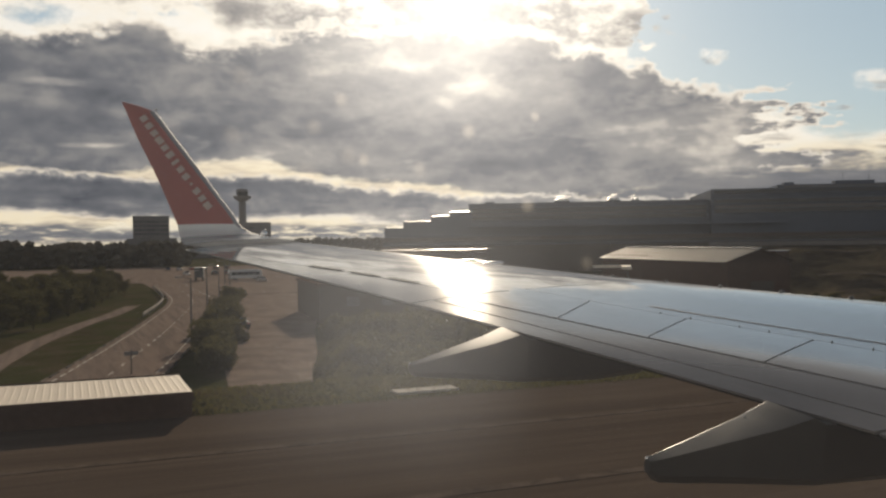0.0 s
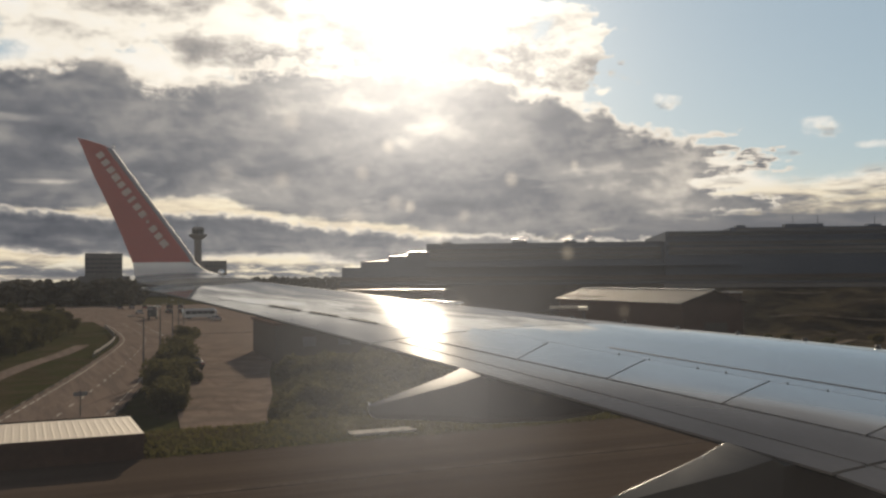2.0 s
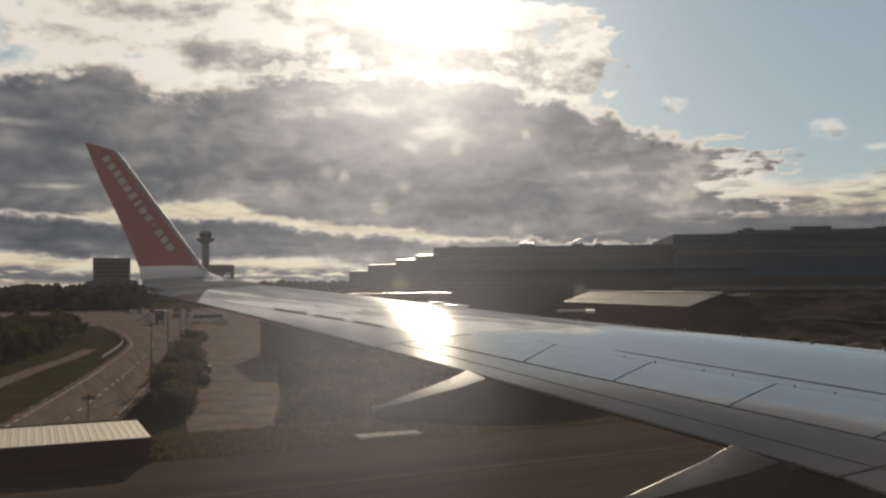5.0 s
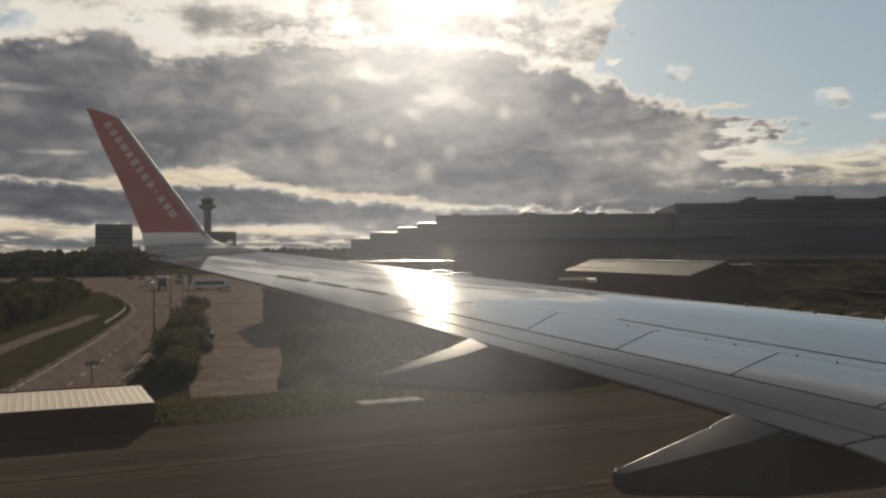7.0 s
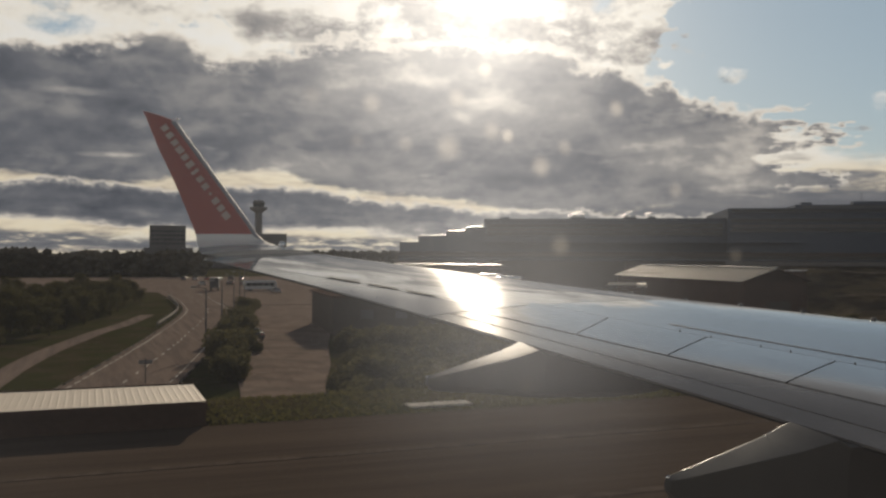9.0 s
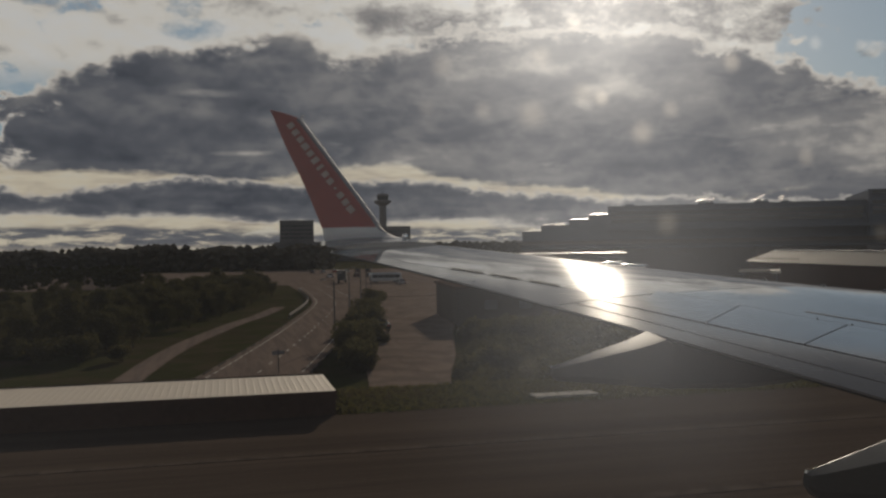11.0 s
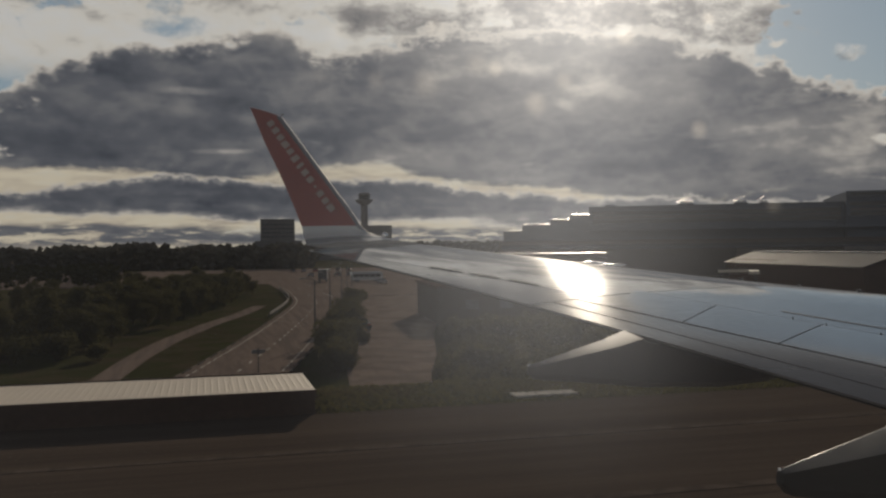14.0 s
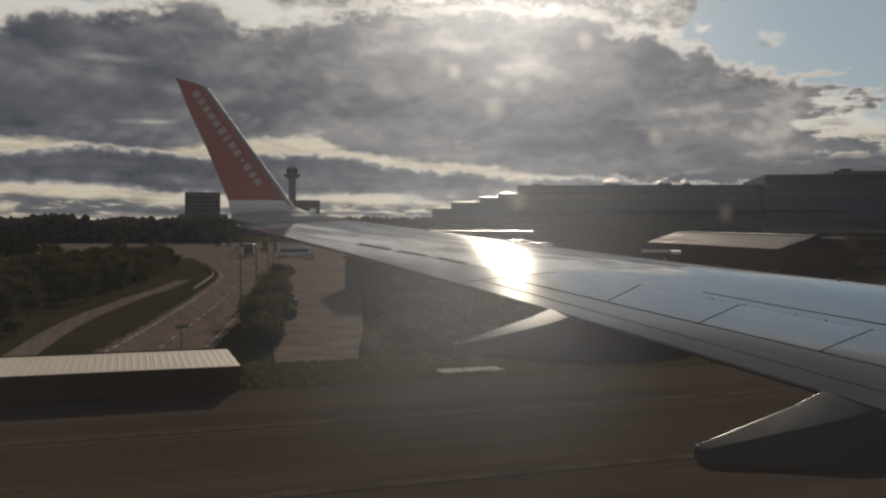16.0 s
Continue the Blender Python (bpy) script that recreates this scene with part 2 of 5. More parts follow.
# lower bands
dusk = depth([(-40, -2), (2, 0.5), (6, 1.8), (9, 2.9), (12, 3.3), (16, 4.0), (20, 4.3), (26, 4.2), (40, 4.2)], [(-40, -4), (40, -4)], flat_edge, flat_edge)
body = w.mix(w.step(dusk, -0.1, 0.6), body, shine(w.m("MULTIPLY_ADD", n_flat, 0.7, 0.66), GREY))
stripe = depth([(-40, 3.9), (-33.7, 3.9), (-32.5, 3.1), (-30, 3.9), (-26, 4.2), (-24.5, 4.7), (-23, 4.5), (-19.3, 4.1), (-16.8, 4.0), (-13.4, 4.3), (-10, 4.2), (-6.5, 3.8), (-3, 3.4), (-0.9, 3.2), (3, 2.9), (8, 2.9), (12, 2.6), (40, 2)],
               [(-40, 2.0), (-26, 1.9), (-21.5, 1.9), (-19.3, 1.5), (-16.8, 1.4), (-11.7, 1.3), (-8.6, 1.5), (-4.8, 1.2), (0, 0.6), (8, 0.7), (40, 0.5)], w.m("MULTIPLY_ADD", n_puff, 1.4, w.m("MULTIPLY", n_mid, 0.9)), flat_edge)
body = w.mix(w.step(stripe, -0.08, 0.22), body, shine(w.m("MULTIPLY", w.step(stripe, -0.1, 0.55), w.m("MULTIPLY_ADD", n_flat, 0.9, w.m("MULTIPLY_ADD", lit, -0.8, w.m("MULTIPLY_ADD", w.step(U, -12.0, 0.0), -0.22, 0.78)))), GREY))
low = depth([(-40, 1.9), (-33.7, 1.8), (-26, 1.6), (-16.8, 1.3), (0, 1.3), (10, 1.5), (40, 1.3)], [(-40, -3), (40, -3)], w.m("MULTIPLY", streaky, 0.6), 0.0)
body = w.mix(w.m("MULTIPLY", w.step(low, -0.1, 0.5), w.step(n_fine, -0.12, 0.02)), body, shine(w.m("MULTIPLY_ADD", n_fine, 0.8, 0.60), GREY))

# overhead, unseen, the cloud closes to a grey deck added to dim the ground
high = w.m("MULTIPLY", w.m("MULTIPLY", w.step(V, 17.0, 21.0), w.step(w.m("MULTIPLY_ADD", n_mid, 12.0, U), 8.0, 0.0)), w.clamp(w.m("MULTIPLY_ADD", n_mid, 1.6, w.m("MULTIPLY_ADD", n_big, 1.2, 0.42))))
deck = w.m("MAXIMUM", high, w.m("MULTIPLY", w.step(V, 20.5, 27.0), w.m("MULTIPLY_ADD", n_mid, 0.5, 0.80)))
body = w.mix(w.step(deck, 0.0, 0.34), body, shine(w.clamp(w.m("MULTIPLY_ADD", w.step(V, 20.5, 24.5), 0.22, deck)), GREY))
bg = w.node("ShaderNodeBackground")
w.put(bg.inputs["Color"], body)
bg.inputs["Strength"].default_value = 1.0
out = w.node("ShaderNodeOutputWorld")
w.t.links.new(bg.outputs[0], out.inputs["Surface"])


# ---------------------------------------------------------------- materials
def material(name, base, rough=0.7, metal=0.0, grain=(8.0, 0.25), stain=(0.6, 0.25), bump=0.0, bump_scale=40.0, coat=0.0, piece=0.0, stretch=(1, 1, 1), second=None, spec=0.5, rim=1.0):
    """A surface with grain and stains at two scales; second: a colour that shows through in patches."""
    mat = bpy.data.materials.new(name)
    mat.use_nodes = True
    k = Net(mat.node_tree)
    tc = k.node("ShaderNodeTexCoord").outputs["Object"]
    mp = k.node("ShaderNodeMapping")
    k.put(mp.inputs["Vector"], tc)
    mp.inputs["Scale"].default_value = stretch
    vec = mp.outputs[0]
    g = k.noise(vec, grain[0], 5.0, 0.6)
    s = k.noise(vec, stain[0], 4.0, 0.6, 0.5)
    col = base
    if second:
        col = k.mix(k.step(k.noise(vec, stain[0] * 2.3, 5.0, 0.65), 0.42, 0.62), base, second)
    shade = k.m("MULTIPLY", k.m("MULTIPLY_ADD", k.m("SUBTRACT", g, 0.5), grain[1] * 2, 1.0), k.m("MULTIPLY_ADD", k.m("SUBTRACT", s, 0.5), stain[1] * 2, 1.0))
    if piece:
        info = k.node("ShaderNodeObjectInfo")
        shade = k.m("MULTIPLY", shade, k.m("MULTIPLY_ADD", info.outputs["Random"], piece, 1.0 - piece / 2))
    col = k.mix(1.0, col, k.xyz(shade, shade, shade), "MULTIPLY")
    p = k.node("ShaderNodeBsdfPrincipled")
    k.put(p.inputs["Base Color"], col)
    k.put(p.inputs["Roughness"], k.m("MULTIPLY_ADD", k.m("SUBTRACT", s, 0.5), 0.25 * rough, rough))
    p.inputs["Metallic"].default_value = metal
    p.inputs["Specular Tint"].default_value = (rim, rim, rim, 1)
    p.inputs["Specular IOR Level"].default_value = spec
    p.inputs["Coat Weight"].default_value = coat
    p.inputs["Coat Roughness"].default_value = 0.1
    if bump:
        b = k.node("ShaderNodeBump")
        b.inputs["Strength"].default_value, b.inputs["Distance"].default_value = bump, 0.02
        k.put(b.inputs["Height"], k.noise(vec, bump_scale, 4.0, 0.6))
        k.put(p.inputs["Normal"], b.outputs[0])
    o = k.node("ShaderNodeOutputMaterial")
    k.t.links.new(p.outputs[0], o.inputs["Surface"])
    return mat


def polished(name, base, low, high, rough):
    """Glossy sheet metal under thin paint: a clear reflection that grows towards grazing, over a dull base, slightly wavy."""
    mat = bpy.data.materials.new(name)
    mat.use_nodes = True
    k = Net(mat.node_tree)
    mp = k.node("ShaderNodeMapping")
    k.put(mp.inputs["Vector"], k.node("ShaderNodeTexCoord").outputs["Object"])
    mp.inputs["Scale"].default_value = (1.5, 0.6, 1.0)
    b = k.node("ShaderNodeBump")
    b.inputs["Strength"].default_value, b.inputs["Distance"].default_value = 0.09, 0.02
    k.put(b.inputs["Height"], k.m("ADD", k.noise(mp.outputs[0], 0.9, 3.0, 0.5), k.m("MULTIPLY", k.noise(mp.outputs[0], 5.0, 3.0, 0.5), 0.05)))
    grime = k.noise(mp.outputs[0], 1.3, 5.0, 0.65, 0.6)
    info = k.node("ShaderNodeObjectInfo")
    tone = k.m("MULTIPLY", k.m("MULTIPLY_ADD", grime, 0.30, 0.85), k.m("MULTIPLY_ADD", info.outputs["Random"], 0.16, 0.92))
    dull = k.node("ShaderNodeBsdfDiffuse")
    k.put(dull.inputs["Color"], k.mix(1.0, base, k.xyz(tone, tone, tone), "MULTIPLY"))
    lobes = []
    for r_ in (rough, 0.17):
        g = k.node("ShaderNodeBsdfAnisotropic", distribution="GGX")
        k.put(g.inputs["Color"], k.mix(1.0, (0.96, 0.97, 0.98), k.xyz(tone, tone, tone), "MULTIPLY"))
        g.inputs["Roughness"].default_value = r_
        k.put(g.inputs["Normal"], b.outputs[0])
        lobes.append(g)
    k.put(lobes[0].inputs["Roughness"], k.m("MULTIPLY_ADD", grime, 0.5 * rough, 0.75 * rough))
    gloss = k.node("ShaderNodeMixShader")
    gloss.inputs[0].default_value = 0.10
    k.t.links.new(lobes[0].outputs[0], gloss.inputs[1]), k.t.links.new(lobes[1].outputs[0], gloss.inputs[2])
    lw = k.node("ShaderNodeLayerWeight")
    lw.inputs["Blend"].default_value = 0.5
    both = k.node("ShaderNodeMixShader")
    k.put(both.inputs[0], k.m("MULTIPLY_ADD", k.m("POWER", lw.outputs["Facing"], 4.0), high - low, low))
    k.t.links.new(dull.outputs[0], both.inputs[1]), k.t.links.new(gloss.outputs[0], both.inputs[2])
    o = k.node("ShaderNodeOutputMaterial")
    k.t.links.new(both.outputs[0], o.inputs["Surface"])
    return mat


M_WING = polished("wing_paint", (0.185, 0.190, 0.198), 0.11, 0.95, 0.040)
M_AILERON = polished("aileron_paint", (0.22, 0.228, 0.242), 0.14, 0.75, 0.075)
M_WING_EDGE = polished("slat_metal", (0.36, 0.36, 0.36), 0.28, 0.72, 0.11)
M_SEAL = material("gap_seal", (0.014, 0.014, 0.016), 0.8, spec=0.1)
M_NOSE = material("winglet_edge", (0.24, 0.25, 0.285), 0.6, 0.0, (30, 0.04), (0.6, 0.12), spec=0.05)
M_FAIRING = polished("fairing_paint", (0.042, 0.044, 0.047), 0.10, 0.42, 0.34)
M_FLAP = polished("flap_paint", (0.150, 0.147, 0.146), 0.10, 0.88, 0.055)
M_GREY = material("grey_enamel", (0.21, 0.20, 0.195), 0.40, 0.0, (20, 0.06), (1.2, 0.18), spec=0.2)
M_RED = material("red_paint", (0.33, 0.075, 0.060), 0.30, 0.0, (20, 0.05), (1.0, 0.12), coat=0.3)
M_WHITE = material("white_paint", (0.74, 0.73, 0.71), 0.4, 0.0, (20, 0.05), (1.0, 0.12))
M_LETTER = material("letter_white", (0.50, 0.385, 0.345), 0.45)
M_DARKMETAL = material("dark_metal", (0.06, 0.06, 0.065), 0.45, 0.6)
M_GLOSS = material("bare_bolt", (0.7, 0.7, 0.7), 0.12, 1.0)
M_LENS = material("glint_metal", (0.9, 0.9, 0.9), 0.24, 1.0)
M_COWL = material("cowl_metal", (0.80, 0.79, 0.77), 0.40, 1.0)
M_ASPHALT = material("asphalt", (0.082, 0.063, 0.050), 0.85, 0.0, (14, 0.35), (0.9, 0.60), 0.5, 60.0, stretch=(0.02, 1, 1), spec=0.0)
M_ROAD = material("road_asphalt", (0.207, 0.163, 0.140), 0.75, 0.0, (10, 0.20), (0.6, 0.22), 0.08, 30.0, stretch=(1, 0.06, 1), second=(0.162, 0.132, 0.116), spec=0.0)
M_CONCRETE = material("concrete", (0.20, 0.168, 0.147), 0.8, 0.0, (6, 0.2), (0.3, 0.3), 0.3, 20.0, spec=0.0)
M_YARD = material("cracked_paving", (0.215, 0.168, 0.143), 0.8, 0.0, (1.6, 0.25), (0.16, 0.22), 0.08, 20.0, second=(0.165, 0.135, 0.115), spec=0.0)
M_SEAM = material("tar_seam", (0.14, 0.112, 0.094), 0.8, 0.0, (9, 0.3), (1.1, 0.3), spec=0.0)
M_LINE = material("worn_line_paint", (0.105, 0.082, 0.068), 0.75, 0.0, (9, 0.4), (1.1, 0.5), second=(0.078, 0.062, 0.052), spec=0.0)
M_MARK = material("road_mark", (0.55, 0.52, 0.47), 0.7, 0.0, (9, 0.3), (1.1, 0.2), spec=0.0)
M_KERB = material("dark_kerb", (0.10, 0.095, 0.09), 0.8, 0.0, (9, 0.3), (1.1, 0.2), spec=0.0)
M_GRASS = material("grass", (0.046, 0.048, 0.021), 0.95, 0.0, (3.0, 0.4), (0.10, 0.35), 0.8, 8.0, second=(0.066, 0.054, 0.032), spec=0.0)
M_BLADE = material("grass_blade", (0.075, 0.062, 0.028), 0.8, 0.0, (3.0, 0.3), (0.3, 0.3), second=(0.085, 0.066, 0.035), spec=0.0)
M_LEAF = material("leaf", (0.066, 0.060, 0.029), 0.75, 0.0, (2.0, 0.4), (0.4, 0.4), piece=0.6, spec=0.0)
# paler than the near leaves: distance haze is put into this colour
M_HAZELEAF = material("hazed_foliage", (0.105, 0.092, 0.070), 0.9, 0.0, (0.4, 0.4), (0.02, 0.4), piece=0.5, spec=0.0)
M_SOIL = material("bare_earth", (0.046, 0.039, 0.031), 0.95, 0.0, (0.9, 0.45), (0.06, 0.65), 0.6, 3.0, second=(0.098, 0.080, 0.054), spec=0.0)
M_TRACK = material("dry_dirt", (0.17, 0.142, 0.115), 0.9, 0.0, (1.2, 0.4), (0.15, 0.5), 0.4, 6.0, second=(0.09, 0.075, 0.06), spec=0.0)
M_BARK = material("bark", (0.055, 0.042, 0.03), 0.9, 0.0, (12, 0.3), spec=0.0)
M_SHEET = material("ribbed_sheet", (0.66, 0.585, 0.49), 0.6, 0.0, (10, 0.10), (0.5, 0.15), piece=0.10)
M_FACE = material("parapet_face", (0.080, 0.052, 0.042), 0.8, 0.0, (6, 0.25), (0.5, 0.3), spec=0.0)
M_WALL_A = material("terminal_cladding", (0.10, 0.117, 0.15), 0.6, 0.1, (2, 0.1), (0.05, 0.2), piece=0.15, spec=0.0)
M_WALL_B = material("brown_cladding", (0.085, 0.072, 0.064), 0.75, 0.0, (3, 0.15), (0.1, 0.2), piece=0.15, spec=0.0)
M_WALL_C = material("tower_concrete", (0.17, 0.16, 0.158), 0.7, 0.0, (2, 0.1), (0.08, 0.2), spec=0.0)
M_ROOF = material("metal_roof", (0.31, 0.28, 0.25), 0.38, 0.5, (4, 0.1), (0.2, 0.2), piece=0.12)
M_PALEROOF = material("pale_roof_sheet", (0.32, 0.29, 0.255), 0.50, 0.20, (4, 0.1), (0.2, 0.2), piece=0.10)
M_GLASSDARK = material("window_glass", (0.03, 0.035, 0.04), 0.08, 0.0, (3, 0.1), (0.4, 0.1))
M_CAR = [material("car_paint", c, 0.22, 0.2, (9, 0.05), (1.0, 0.1), coat=0.6) for c in ((0.05, 0.05, 0.055), (0.35, 0.35, 0.36), (0.10, 0.11, 0.14), (0.5, 0.5, 0.5), (0.16, 0.03, 0.03))]
M_FARGLASS = material("tinted_window", (0.105, 0.105, 0.11), 0.45, 0.0, (3, 0.1), (0.4, 0.1), piece=0.4, spec=0.1)
M_TYRE = material("tyre", (0.02, 0.02, 0.02), 0.85)
M_CABIN = material("cabin_panel", (0.55, 0.54, 0.52), 0.6, 0.0, (20, 0.05), (1.0, 0.1))
M_SKIN = material("fuselage_paint", (0.70, 0.70, 0.70), 0.3, 0.0, (20, 0.05), (1.0, 0.1))
M_ORANGE = material("orange_paint", (0.5, 0.12, 0.03), 0.5)

# ---------------------------------------------------------------- building kit
def let_through(mat, share, tint):
    """Thin leaves pass some of the light that falls on their far side."""
    k = mat.node_tree
    p = next(n for n in k.nodes if n.type == "BSDF_PRINCIPLED")
    o = next(n for n in k.nodes if n.type == "OUTPUT_MATERIAL")
    t, m = k.nodes.new("ShaderNodeBsdfTranslucent"), k.nodes.new("ShaderNodeMixShader")
    t.inputs["Color"].default_value = (*tint, 1)
    m.inputs[0].default_value = share
    k.links.new(p.outputs[0], m.inputs[1]), k.links.new(t.outputs[0], m.inputs[2]), k.links.new(m.outputs[0], o.inputs["Surface"])


let_through(M_BLADE, 0.45, (0.085, 0.080, 0.028))
let_through(M_LEAF, 0.40, (0.080, 0.074, 0.032))


def part(name, bm, mat, parent, label=""):
    me = bpy.data.meshes.new(name)
    bm.to_mesh(me)
    bm.free()
    me.materials.append(mat)
    ob = new(name, me)
    ob.parent = parent
    if label:
        ob["label"] = label
    return ob


def thing(name, label, category, at=(0, 0, 0), turn=0.0, group="", kind=""):
    e = new(name)
    e.empty_display_size = 0.2
    e.matrix_basis = pose(*at, 0, 0, turn)
    return tagged(e, label, category, group, kind)


def solid(name, bm, mat, label, category, at=(0, 0, 0), turn=0.0, group="", kind=""):
    ob = part(name, bm, mat, None)
    ob.matrix_basis = pose(*at, 0, 0, turn)
    return tagged(ob, label, category, group, kind)


def smooth(ob, angle=40):
    me = ob.data
    me.polygons.foreach_set("use_smooth", [True] * len(me.polygons))
    me.set_sharp_from_angle(angle=radians(angle))
    return ob


def box(bm, x0, x1, y0, y1, z0, z1, bevel=0.0):
    v = [bm.verts.new(p) for p in ((x0, y0, z0), (x1, y0, z0), (x1, y1, z0), (x0, y1, z0), (x0, y0, z1), (x1, y0, z1), (x1, y1, z1), (x0, y1, z1))]
    f = [bm.faces.new([v[i] for i in q]) for q in ((3, 2, 1, 0), (4, 5, 6, 7), (0, 1, 5, 4), (1, 2, 6, 5), (2, 3, 7, 6), (3, 0, 4, 7))]
    if bevel:
        es = {e for q in f for e in q.edges}
        bmesh.ops.bevel(bm, geom=list(es), offset=bevel, segments=1, affect="EDGES")
    return bm


def boxed(*a, bevel=0.0):
    return box(bmesh.new(), *a, bevel=bevel)


def tube(bm, a, b, r0, r1, n=8, caps=True):
    a, b = Vector(a), Vector(b)
    q = (b - a).to_track_quat("Z", "Y").to_matrix()
    rings = []
    for c, r in ((a, r0), (b, r1)):
        rings.append([bm.verts.new(c + q @ Vector((r * math.cos(2 * math.pi * i / n), r * math.sin(2 * math.pi * i / n), 0))) for i in range(n)])
    for i in range(n):
        bm.faces.new((rings[0][i], rings[0][(i + 1) % n], rings[1][(i + 1) % n], rings[1][i]))
    if caps:
        bm.faces.new(rings[0][::-1]), bm.faces.new(rings[1])
    return bm


def loft(rings, closed=True, caps=True):
    """One skin over rings of equal length."""
    bm = bmesh.new()
    vs = [[bm.verts.new(p) for p in r] for r in rings]
    n = len(vs[0])
    for a, b in zip(vs, vs[1:]):
        for i in range(n if closed else n - 1):
            j = (i + 1) % n
            bm.faces.new((a[i], a[j], b[j], b[i]))
    if caps and closed:
        bm.faces.new(vs[0][::-1]), bm.faces.new(vs[-1])
    bmesh.ops.recalc_face_normals(bm, faces=bm.faces)
    return bm


# ---------------------------------------------------------------- ground: taxiway level, an embankment, and the low land beyond
LOW = -6.0
CUT0, CUT1 = -17.0, 0.5          # the road passes under the taxiway bridge between these


def ease(a, b, x):
    t = min(1.0, max(0.0, (x - a) / (b - a)))
    return t * t * (3 - 2 * t)


def land(x, y):
    far = 48.0 * ease(76, 108, x) + 60.0 * ease(36, 70, -x)
    crest = LOW * ease(24.6 + far, 37.0 + far * 1.1, y)
    cut = LOW * ease(CUT0 - 3.0, CUT0, x) * (1 - ease(CUT1, CUT1 + 2.2, x)) * ease(-45, -38, y)
    z = min(crest, cut)
    z += 0.05 * noise.noise(Vector((x * 0.13, y * 0.13, 0))) * ease(21.0, 23.0, y)
    return z


def axis(stops):
    out = []
    for (a, n), (b, _) in zip(stops, stops[1:]):
        out += [a + (b - a) * i / n for i in range(n)]
    return out + [stops[-1][0]]


xs = axis([(-4000, 4), (-800, 8), (-120, 12), (-24, 36), (30, 40), (140, 12), (800, 5), (4000, 1)])
ys = axis([(-4000, 4), (-800, 6), (-60, 12), (10, 6), (20, 36), (40, 40), (120, 14), (400, 8), (1200, 4), (4500, 1)])
ground = solid("ground", loft([[(x, y, land(x, y) - 0.03 * (y < 21.2)) for x in xs] for y in ys], closed=False), M_GRASS,
               "dark autumn grass, brownish green, falling away behind the taxiway", "ground", kind="structure")
smooth(ground, 60)

bm = bmesh.new()
box(bm, -420, CUT0 - 2.9, -42, 21.25, -0.5, 0.0), box(bm, CUT0 - 2.9, 2.5, -42, 21.25, -0.9, 0.0), box(bm, 2.5, 620, -42, 21.25, -0.5, 0.0)
solid("taxiway", bm, M_ASPHALT, "worn dark brown asphalt taxiway with long tyre streaks", "taxiway", kind="structure")
for i, (y, wd) in enumerate(((12.9, 0.28), (17.3, 0.22))):
    solid("edge_line", boxed(-420, 620, y - wd / 2, y + wd / 2, 0.004, 0.008), M_LINE, "faded pale line painted along the taxiway", "line", kind="structure")


def ribbon(points, width, z, thick=0.12):
    """A paved band along a smooth line."""
    pts = [Vector(p) for p in points]
    path = []
    for i in range(len(pts) - 1):
        p0, p1, p2, p3 = pts[max(i - 1, 0)], pts[i], pts[i + 1], pts[min(i + 2, len(pts) - 1)]
        for s in range(10):
            t = s / 10
            path.append(0.5 * (2 * p1 + (p2 - p0) * t + (2 * p0 - 5 * p1 + 4 * p2 - p3) * t * t + (3 * p1 - p0 - 3 * p2 + p3) * t ** 3))
    path.append(pts[-1])
    rings = []
    for i, p in enumerate(path):
        d = (path[min(i + 1, len(path) - 1)] - path[max(i - 1, 0)]).normalized()
        s = Vector((d.y, -d.x)) * width / 2
        l, r = p - s, p + s
        rings.append([(l.x, l.y, z), (r.x, r.y, z), (r.x, r.y, z - thick), (l.x, l.y, z - thick)])
    return loft(rings), path


ROAD = [(-14, -60), (-9, 10), (-4, 45), (2.4, 73), (7.6, 97), (11.6, 117), (17.3, 148), (20.2, 170), (21.4, 195), (22.6, 232), (26, 275), (30, 330)]
bm, road_line = ribbon(ROAD, 8.2, LOW + 0.10)
solid("road", bm, M_ROAD, "pale worn two-lane road curving out from under the bridge", "road", kind="structure")
bm, _ = ribbon([(-10, 52), (-7.6, 70), (-6, 85.5), (-4.2, 98), (-2, 109), (1.7, 125), (5, 137), (9, 156)], 2.2, LOW + 0.07)
solid("footpath", bm, M_ROAD, "pale footpath beside the road", "path", kind="structure")
bm = loft([[(x0, y, LOW + 0.06), (x1, y, LOW + 0.06), (x1, y, LOW - 0.2), (x0, y, LOW - 0.2)] for y, x0, x1 in ((44, 7.5, 11.8), (50, 8.0, 13.1), (66, 10.2, 16.4), (80, 12.0, 20.4), (100, 15.0, 25.2), (130, 20.0, 33.5), (178, 24.0, 44.0))])
solid("yard", bm, M_YARD, "pale dusty paved yard among dark shrubs", "yard", kind="structure")
yard = bpy.data.objects["yard"]
for i, pts_ in enumerate((((12.9, 69), (13.3, 74), (12.8, 78), (13.5, 83)), ((14.6, 69), (15.2, 73), (14.7, 77), (15.4, 80)), ((16.3, 70), (16.0, 74), (16.9, 78), (16.6, 84)), ((14.0, 96), (17.8, 97), (22.0, 96.4)), ((17.2, 88), (17.6, 97), (18.4, 108), (19.2, 120)), ((21.2, 98), (22.4, 110), (23.8, 124)))):
    bm, _ = ribbon(pts_, 0.07, LOW + 0.066, 0.02)
    part("tar_seam", bm, M_SEAM, yard, "dark tar seam")
solid("forecourt", boxed(17, 66, 180, 249.9, LOW - 0.2, LOW + 0.055), M_YARD, "pale dusty forecourt where the road ends", "forecourt", kind="structure")
solid("car_park_ground", boxed(-60, 120, 250, 420, LOW - 0.2, LOW + 0.05), M_ROAD, "worn paved car park in front of far buildings", "car park", kind="structure")

